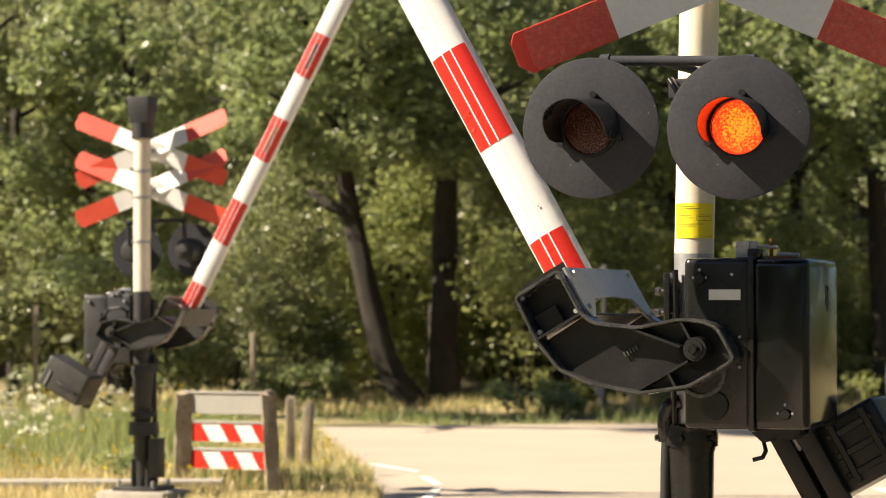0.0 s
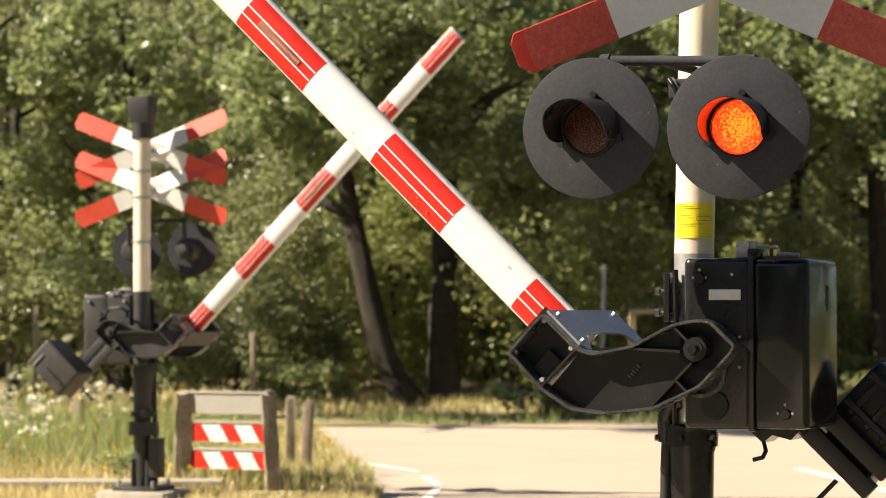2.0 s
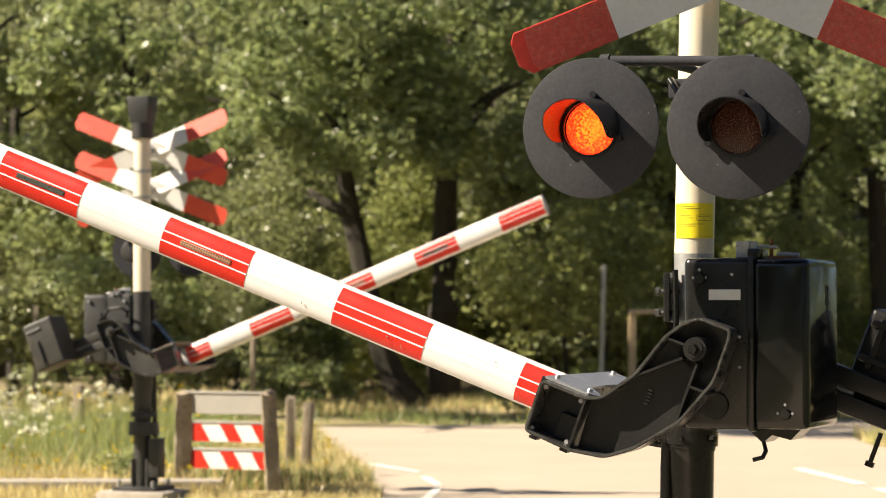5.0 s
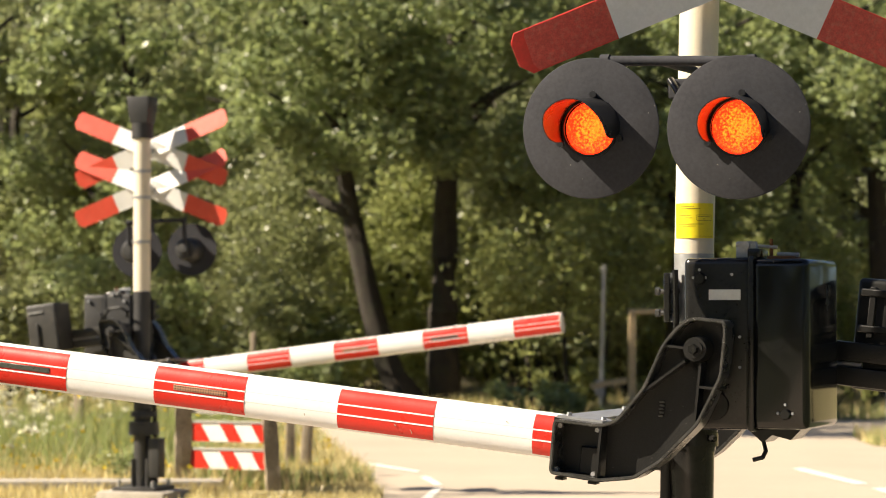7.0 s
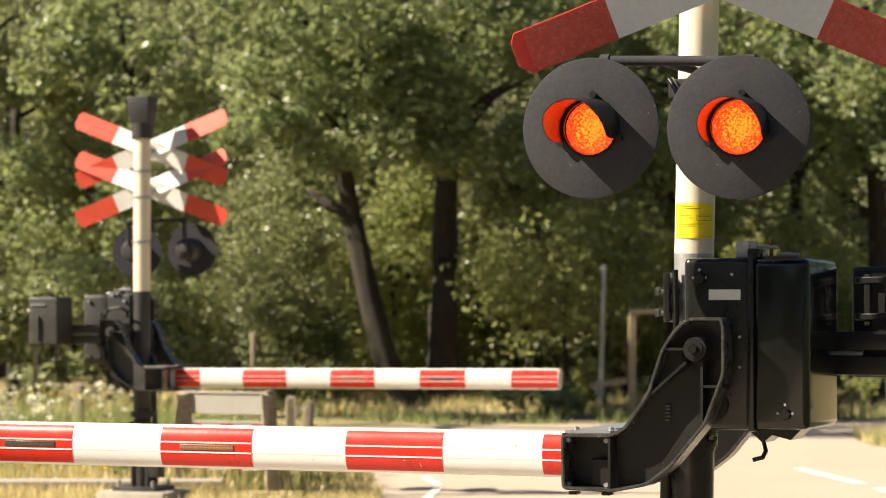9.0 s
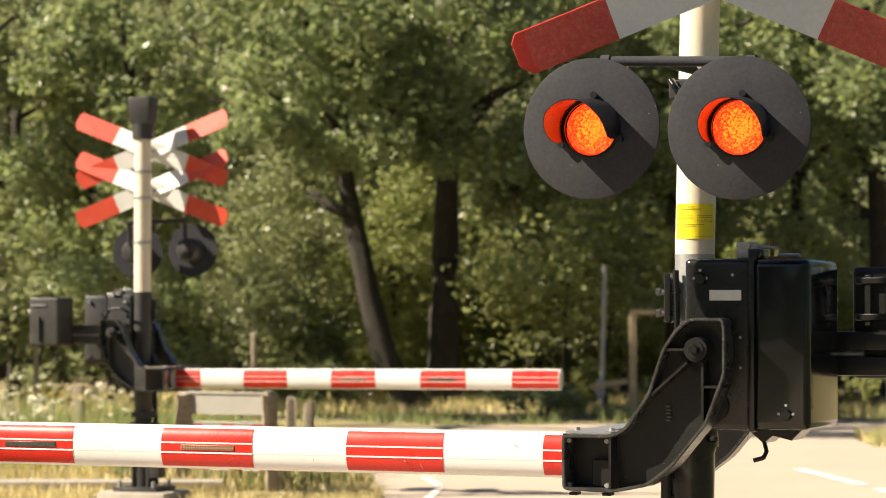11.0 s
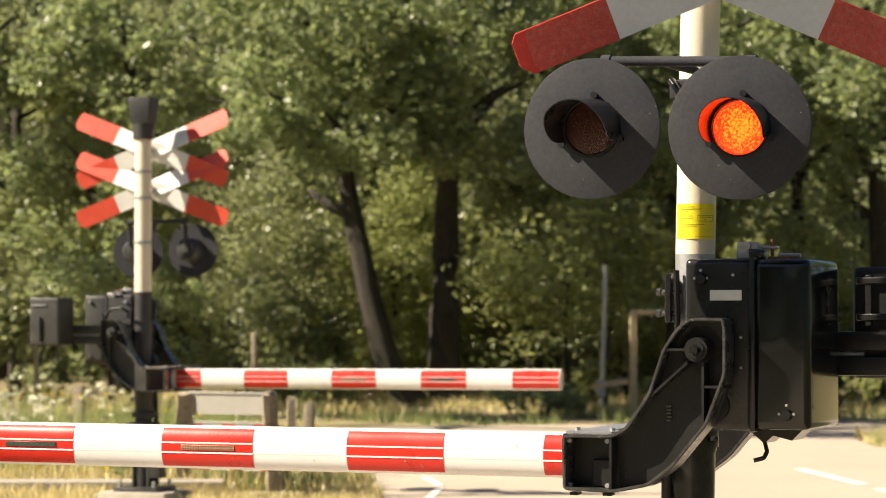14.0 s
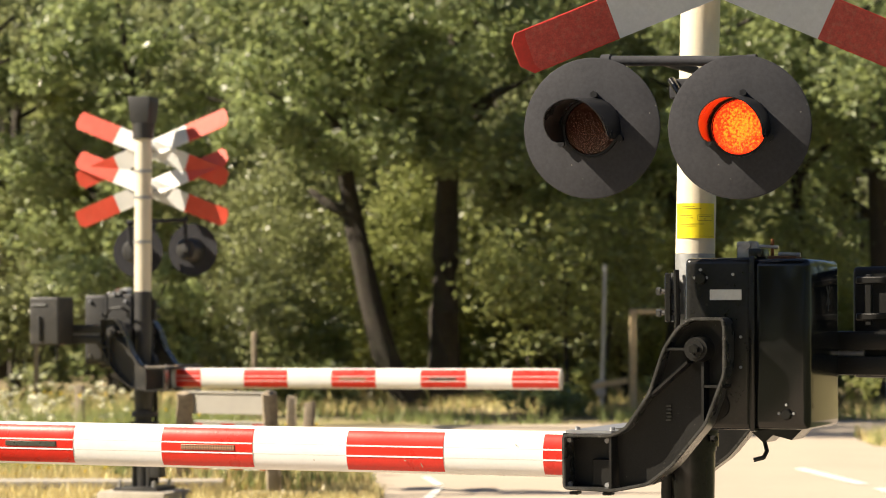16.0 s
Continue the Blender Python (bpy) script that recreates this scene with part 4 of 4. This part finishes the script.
def tree(x, y, height, r, crown_from, lean=(0, 0), seed=0, spread=2.3, material=None, clumps=60, per=170, size=0.085, label="", bend=1.2, line=None, front=0):
    rng = np.random.default_rng(seed)
    root = tagged(empty("tree", pose(x, y, 0, 0, 0, 0)), label or "leafy oak with a dark trunk at the wood's edge", "tree", group="trees")
    bm = bmesh.new()
    pts = []
    for i in range(9):
        t = i / 8
        pts.append((lean[0] * t ** bend + 0.12 * math.sin(3 * t + seed), lean[1] * t + 0.1 * math.cos(4 * t + seed), -0.2 + t * height * 0.8))
    if line:
        pts = [Vector(q) for q in line]
        limb(bm, [pts[5] + Vector((0, 0, 0.1)), pts[5] + Vector((-0.38, -0.1, 0.25)), pts[5] + Vector((-0.68, 0.2, 0.5))], r * 0.55, r * 0.2, 10)
    limb(bm, pts, r * 1.2, r * 0.35, 14)
    for k in range(8):
        i = (6 if line else 4) + int(rng.integers(0, 2 if line else 4))
        a = Vector(pts[i])
        ang = rng.random() * 2 * math.pi
        e = a + Vector((math.cos(ang) * spread * 0.8, math.sin(ang) * spread * 0.8, rng.uniform(0.5, 1.6)))
        mid = (a + e) / 2 + Vector((0, 0, 0.25))
        limb(bm, [a, mid, e], r * 0.35, r * 0.1, 8)
    part("trunk", bm, BARK, root)
    cl = []
    cx, cy = pts[5][0], pts[5][1]
    while len(cl) < clumps:
        q = rng.uniform(-1, 1, 3)
        m_ = np.linalg.norm(q)
        if 0.45 < m_ <= 1:
            z = crown_from + (height - crown_from) * (q[2] + 1) / 2
            cl.append((cx + q[0] * spread, cy - 0.7 + q[1] * spread * 1.2, z, rng.uniform(0.35, 0.75)))
    for _ in range(front):
        cl.append((cx + rng.uniform(-1, 1) * spread, cy - rng.uniform(1.2, 2.6), crown_from + 2.9 * rng.random() ** 1.3, rng.uniform(0.3, 0.55)))
    me = leaf_cloud(rng, cl, int(per * 1.7), size * 0.76)
    me.materials.append(material or LEAF)
    crown = new("crown", me)
    crown.parent = root
    return root


def shrub(x, y, w, h, seed, material, per=115, size=0.088, label="dense leafy shrub under the trees"):
    rng = np.random.default_rng(seed)
    root = tagged(empty("shrub", pose(x, y, 0)), label, "shrub", group="shrubs")
    bm = bmesh.new()
    cl = []
    for k in range(int(14 * w)):
        e = (rng.uniform(-w, w), rng.uniform(-0.7, 0.7), h * rng.uniform(0.15, 0.95))
        cl.append((*e, rng.uniform(0.3, 0.55) * min(1.0, 0.25 + h / 2.2)))
        if k % 3 == 0:
            limb(bm, [(e[0] * 0.3, e[1] * 0.3, -0.1), (e[0] * 0.6, e[1] * 0.6, e[2] * 0.6), e], 0.03, 0.008, 6)
    part("branchwork", bm, BARK, root)
    me = leaf_cloud(rng, cl, int(per * 1.7), size * 0.76)
    me.materials.append(material)
    crown = new("foliage", me)
    crown.parent = root
    return root


def woods():
    tree(-0.45, 39.4, 7.8, 0.21, 3.7, (-1.0, 0), 3, 2.6, None, 40, 125, 0.095, front=34, label="leafy oak with a dark trunk bowed at its foot",
         line=((0.12, 0, -0.2), (-0.08, 0, 0.12), (-0.3, 0, 0.45), (-0.46, 0, 0.85), (-0.7, 0, 1.75), (-0.92, 0, 2.8), (-1.08, 0, 3.7), (-1.15, 0, 5.0), (-1.1, 0, 6.3)))
    tree(0.13, 39.8, 8.2, 0.23, 3.6, (0.0, -0.3), 4, 2.5, None, 36, 125, 0.095, front=30)
    tree(1.55, 42.4, 7.8, 0.17, 3.0, (0.1, 0.2), 5, 2.3, LEAF_PALE, 44, 125, 0.095, front=30)
    tree(3.6, 41.2, 7.6, 0.16, 2.3, (0.3, 0), 6, 2.4, None, 44, 125, 0.095, front=22)
    tree(5.6, 42.5, 7.8, 0.18, 1.6, (0.2, 0), 7, 2.5, None, 58, 125, 0.095)
    tree(6.75, 40.2, 7.6, 0.2, 2.9, (0.0, 0), 8, 2.4, None, 30, 125, 0.095)
    tree(-3.0, 46.6, 8.0, 0.16, 1.4, (0.2, 0), 9, 2.6, LEAF_PALE, 44, 120, 0.105)
    tree(-5.6, 46.0, 7.8, 0.2, 1.2, (0.0, 0), 10, 2.6, None, 66, 120, 0.105)
    tree(-8.2, 46.5, 7.6, 0.2, 1.2, (0.0, 0), 11, 2.5, LEAF_PALE, 62, 120, 0.105)
    # pale leaves lift this dim part: missing sunlight put into their colour
    tree(-2.75, 41.6, 4.0, 0.05, 0.7, (-0.1, 0), 13, 1.0, LEAF_PALE, 34, 200, 0.06, label="slim pale-leaved sapling among the oaks")
    tree(1.25, 43.6, 4.2, 0.05, 0.6, (0.1, 0), 14, 1.2, LEAF_PALE, 34, 200, 0.06, label="slim pale-leaved sapling among the oaks")
    tree(2.9, 42.2, 3.8, 0.05, 0.6, (0.0, 0), 15, 1.0, LEAF_PALE, 30, 200, 0.06, label="slim pale-leaved sapling among the oaks")
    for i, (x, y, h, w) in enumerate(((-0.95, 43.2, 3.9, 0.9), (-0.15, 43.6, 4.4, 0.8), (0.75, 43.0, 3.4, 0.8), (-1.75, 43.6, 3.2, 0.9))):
        tree(x, y, h, 0.045, 0.4, (0.1, 0), 70 + i, w, LEAF_BRIGHT, 24, 90, 0.085, label="slim sapling behind the oak trunks, sunlight put into its yellow-green leaves")
    # oaks out of view, added to cast shade on road and strip
    tree(-7.4, 33.4, 12.4, 0.25, 8.8, (0.2, -3.6), 12, 2.2, None, 60, 200, 0.08, label="unseen tall oak by the road, added to shade road and verge")
    for i, x in enumerate((-6.9, -8.8)):
        tree(x, 34.5 + 0.3 * (i % 2), 10.4, 0.22, 7.0, (0.1, 0), 31 + i, 1.25, None, 36, 120, 0.1, label="unseen tall oak by the road, added to shade road and verge")
    # another unseen oak, placed so its shadow darkens the left shrubs
    tree(-13.2, 38.2, 10.8, 0.25, 8.4, (0.1, 0), 38, 1.5, None, 15, 120, 0.1, label="unseen tall oak, added to shade the left shrubs")
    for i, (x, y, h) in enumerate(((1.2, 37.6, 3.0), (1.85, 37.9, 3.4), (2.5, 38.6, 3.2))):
        tree(x, y, h, 0.035, 0.9, (0.1, 0), 90 + i, 0.55, LEAF_BRIGHT, 15, 60, 0.08, label="slim sapling at the wood's edge, leaves coloured as if sunlit")
    for i in (0, 1, 2, 4, 5):
        tree(-8.2 + 3.2 * i + 0.5 * math.sin(i * 2.1), 49.0 + 1.6 * math.sin(i * 1.9), 8.8, 0.15, 1.4 + 0.6 * math.sin(i * 2.6), (0.2, 0), 20 + i, 2.3, LEAF_PALE if i % 2 else LEAF_BRIGHT, 40, 170, 0.09)
    for i in range(6):
        tree(-9.4 + 3.6 * i, 55.0 + 1.8 * math.sin(i * 2.3), 9.8, 0.18, 0.8, (0, 0), 50 + i, 2.8, LEAF_PALE, 65, 130, 0.12)
    for i, (x, y, w, h) in enumerate(((-6.6, 39.0, 1.2, 2.0), (-4.9, 38.6, 1.1, 2.2), (-3.4, 39.2, 1.1, 2.3), (-2.1, 40.5, 0.8, 1.6), (-7.9, 39.0, 1.0, 2.2),
                                      (-1.0, 44.0, 1.2, 1.5), (0.9, 44.5, 1.2, 1.6), (2.4, 42.5, 1.2, 1.8), (3.9, 42.5, 1.2, 1.8), (5.4, 42.0, 1.2, 1.8), (7.0, 41.0, 1.2, 2.0),
                                      (9.0, 41.0, 1.3, 2.2), (-1.6, 49.0, 1.5, 3.2), (1.2, 49.5, 1.5, 3.2), (4.0, 49.0, 1.5, 3.2), (-4.4, 49.0, 1.5, 3.2), (7.0, 49.0, 1.5, 3.0))):
        # brighter leaves right of centre stand in for sun reaching these shrubs
        shrub(x, y, w, h, 80 + i, LEAF_BRIGHT if x > 0 else LEAF if i % 2 else LEAF_PALE)
    for i, (x, y, w, h) in enumerate(((-0.35, 42.0, 0.5, 0.8), (1.25, 35.6, 0.6, 0.4), (1.7, 37.2, 0.45, 0.6), (3.6, 36.4, 0.7, 0.6), (5.2, 36.4, 0.7, 0.7), (-1.9, 38.0, 0.5, 0.6))):
        shrub(x, y, w, h, 130 + i, LEAF if i % 2 else LEAF_BRIGHT, 70, 0.075, "low bramble clump at the wood's edge")
    shrub(-2.62, 21.0, 0.2, 0.3, 140, LEAF, 90, 0.03, "leafy green weed clump beside the barrier's footing")
    shrub(-2.85, 21.6, 0.2, 0.34, 141, LEAF_BRIGHT, 90, 0.03, "leafy green weed clump beside the barrier's footing")
    # deep woods behind
    rng = np.random.default_rng(5)
    cl = [(rng.uniform(-17, 17), rng.uniform(58, 64), rng.uniform(0.3, 11), rng.uniform(0.8, 1.5)) for _ in range(800)]
    me = leaf_cloud(rng, cl, 110, 0.28)
    me.materials.append(LEAF_PALE)
    # leaf ring out of view, added to darken reflections and block low sky
    ring = []
    for _ in range(1800):
        a = radians(rng.uniform(-70, 250) + 180)
        r = rng.uniform(38, 46)
        if math.sin(a) < 0.75 or r * math.cos(a) > 13:
            ring.append((r * math.cos(a), 8 + r * math.sin(a), rng.uniform(0.3, 13), rng.uniform(1.0, 1.8)))
    me2 = leaf_cloud(rng, ring, 70, 0.38)
    me2.materials.append(LEAF)
    tagged(new("surrounding_woods", me2), "unseen leaf ring round the crossing, added to dim reflections", "woods", kind="stuff")
    tagged(new("far_woods", me), "deep green woods closing the view", "woods", kind="stuff")


woods()


# ---- grass and flowers ----
def blades(name, regions, count, height, material, label, seed, width=0.01, patchy=False):
    rng = np.random.default_rng(seed)
    out = []
    for x0, x1, y0, y1, share in regions:
        k = int(count * share)
        out.append(np.stack([rng.uniform(x0, x1, k), rng.uniform(y0, y1, k)], axis=1))
    p = np.concatenate(out)
    # keep the road clear
    edge = np.interp(p[:, 1], [17, 19.85, 22.8, 26.5, 29.5, 30.6], [-0.75, -0.45, -0.72, -1.12, -1.44, -2.6])
    on_road = (p[:, 1] < 30.6) & (p[:, 0] > edge) & (p[:, 0] < 4.65) | (p[:, 1] > 30.4) & (p[:, 1] < 32.6) & (p[:, 0] < 4.2)
    on_road |= (p[:, 0] >= 3.9) & (p[:, 1] > 29.5) & (p[:, 1] < 33.6 + 0.24 * (p[:, 0] - 4))
    on_road |= (abs(p[:, 0] + 2.3) < 0.4) & (p[:, 1] > 18.5) & (p[:, 1] < 20.2)
    on_road |= (abs(p[:, 0] + 1.35) < 0.28) & (p[:, 1] > 19.6) & (p[:, 1] < 20.75)
    p = p[~on_road]
    if patchy:
        x, y = p[:, 0], p[:, 1]
        wave = np.sin(1.9 * x + 0.8 * y) + np.sin(2.9 * y - 1.3 * x + 2) + 0.7 * np.sin(4.7 * x + 3.1 * y)
        p = p[wave > rng.normal(0.3, 0.5, len(p))]
    k = len(p)
    h = height * rng.uniform(0.35, 1.2, k)
    a = rng.random(k) * 2 * np.pi
    lean = rng.normal(size=(k, 2)) * 0.3 * h[:, None]
    w = width * rng.uniform(0.6, 1.4, k)
    dx = np.stack([np.cos(a) * w, np.sin(a) * w, np.zeros(k)], axis=1)
    b = np.concatenate([p, np.zeros((k, 1))], axis=1)
    tip = b + np.concatenate([lean, h[:, None]], axis=1)
    v = np.stack([b - dx, b + dx, tip], axis=1).reshape(-1, 3)
    me = bpy.data.meshes.new(name)
    me.vertices.add(k * 3)
    me.vertices.foreach_set("co", v.astype(np.float32).ravel())
    me.loops.add(k * 3)
    me.loops.foreach_set("vertex_index", np.arange(k * 3, dtype=np.int32))
    me.polygons.add(k)
    me.polygons.foreach_set("loop_start", np.arange(0, k * 3, 3, dtype=np.int32))
    me.update(calc_edges=True)
    me.materials.append(material)
    return tagged(new(name, me), label, "grass", kind="stuff"), tip


def flowers(name, tips, share, material, label, seed, r=0.022):
    rng = np.random.default_rng(seed)
    pick = tips[rng.random(len(tips)) < share]
    me = leaf_cloud(rng, [(*q, 0.015) for q in pick], 7, r)
    me.materials.append(material)
    tagged(new(name, me), label, "flowers", kind="stuff")


VERGE = [(-5.5, -0.4, 20.7, 24.0, 0.25), (-6.5, -0.8, 24.0, 30.6, 0.35), (4.3, 8.0, 26.4, 32.0, 0.15)]
blades("short_grass", [(-5.0, -0.4, 16.0, 20.8, 1.0)], 26000, 0.1, GRASS, "short trodden dry grass round the footing", 8, 0.008)
blades("green_grass", VERGE, 44000, 0.19, GRASS_GREEN, "fresh green grass tufts among the dry stems", 11, 0.011, True)
_, tips = blades("grass", VERGE, 62000, 0.17, GRASS, "tall dry yellow-green summer grass on the verges", 1, 0.009)
blades("dry_wood_grass", [(-8, 9, 35.5, 44.0, 1.0)], 22000, 0.2, GRASS, "dry yellow grass under the trees", 12, 0.014, True)
blades("thin_grass", [(-8, 9, 32.3, 36.0, 0.6), (-8, 9, 36.0, 42.0, 0.4)], 15000, 0.2, GRASS_GREEN, "patchy grass tufts under the trees", 9, 0.01, True)
_, tall = blades("tall_grass", [(-6.5, -2.2, 22.0, 30.6, 1.0)], 6000, 0.5, GRASS_GREEN, "tall seeding grass stems by the wood", 2, 0.006)
flowers("white_flowers", tall[tall[:, 0] < -3.6], 0.07, FLOWER_W, "small white wild flowers in the grass", 3, 0.045)
flowers("yellow_flowers", np.concatenate([tips[tips[:, 0] < -1.0], tall]), 0.012, FLOWER_Y, "small yellow wild flowers in the grass", 4)


# ---- what moves ----
CLOSE = [(0.0, 60.6), (0.5, 56.8), (1.0, 52.7), (1.5, 48.4), (2.0, 44.1), (2.5, 39.9), (3.0, 35.9), (3.5, 32.0), (4.0, 28.2), (4.2, 26.7),
         (6.3, 10.9), (6.5, 9.5), (7.0, 6.0), (7.5, 3.0), (7.8, 0.9), (8.0, 0.0), (9.0, 0.0), (16.0, 0.0)]
FAR_CLOSE = [(0.0, 61.8), (0.5, 58.0), (1.0, 54.0), (1.5, 49.8), (2.0, 45.6), (2.5, 41.4), (3.0, 37.3), (3.5, 33.3), (4.0, 29.4), (4.2, 27.8),
             (6.3, 12.1), (6.5, 10.7), (7.0, 7.1), (7.5, 3.8), (7.8, 1.6), (8.0, 0.3), (9.0, 0.3), (16.0, 0.3)]


def motions():
    walk(NEAR_ARM, [(t, pose(PIVOT[0], 0, PIVOT[1], 0, a, 0)) for t, a in CLOSE])
    walk(FAR_ARM, [(t, pose(PIVOT[0], 0, PIVOT[1], 0, a, 0)) for t, a in FAR_CLOSE])
    # the lamps flash in turn: each added shutter swings open and shut at once
    period, left_on, left_off, right_on = 0.6655, 0.08, 0.36, 0.342
    for side, shutter in enumerate(NEAR_SHUTTERS):
        rows, is_open = [], side == 1
        swing = lambda o: pose(0, 0.006, 0.09, 86 if o else 0, 0, 0)
        rows.append((0.0, swing(is_open)))
        k = 0
        while left_on + period * k < 16.0:
            a, b = left_on + period * k, (left_off if side == 0 else right_on) + period * k
            for t, o in ((a, side == 0), (b, side == 1)):
                f = math.ceil(t * FPS)
                if f / FPS < 16.0:
                    rows.append(((f - 1) / FPS, swing(is_open)))
                    rows.append((f / FPS, swing(o)))
                    is_open = o
            k += 1
        rows.append((16.0, swing(is_open)))
        walk(shutter, rows)


motions()
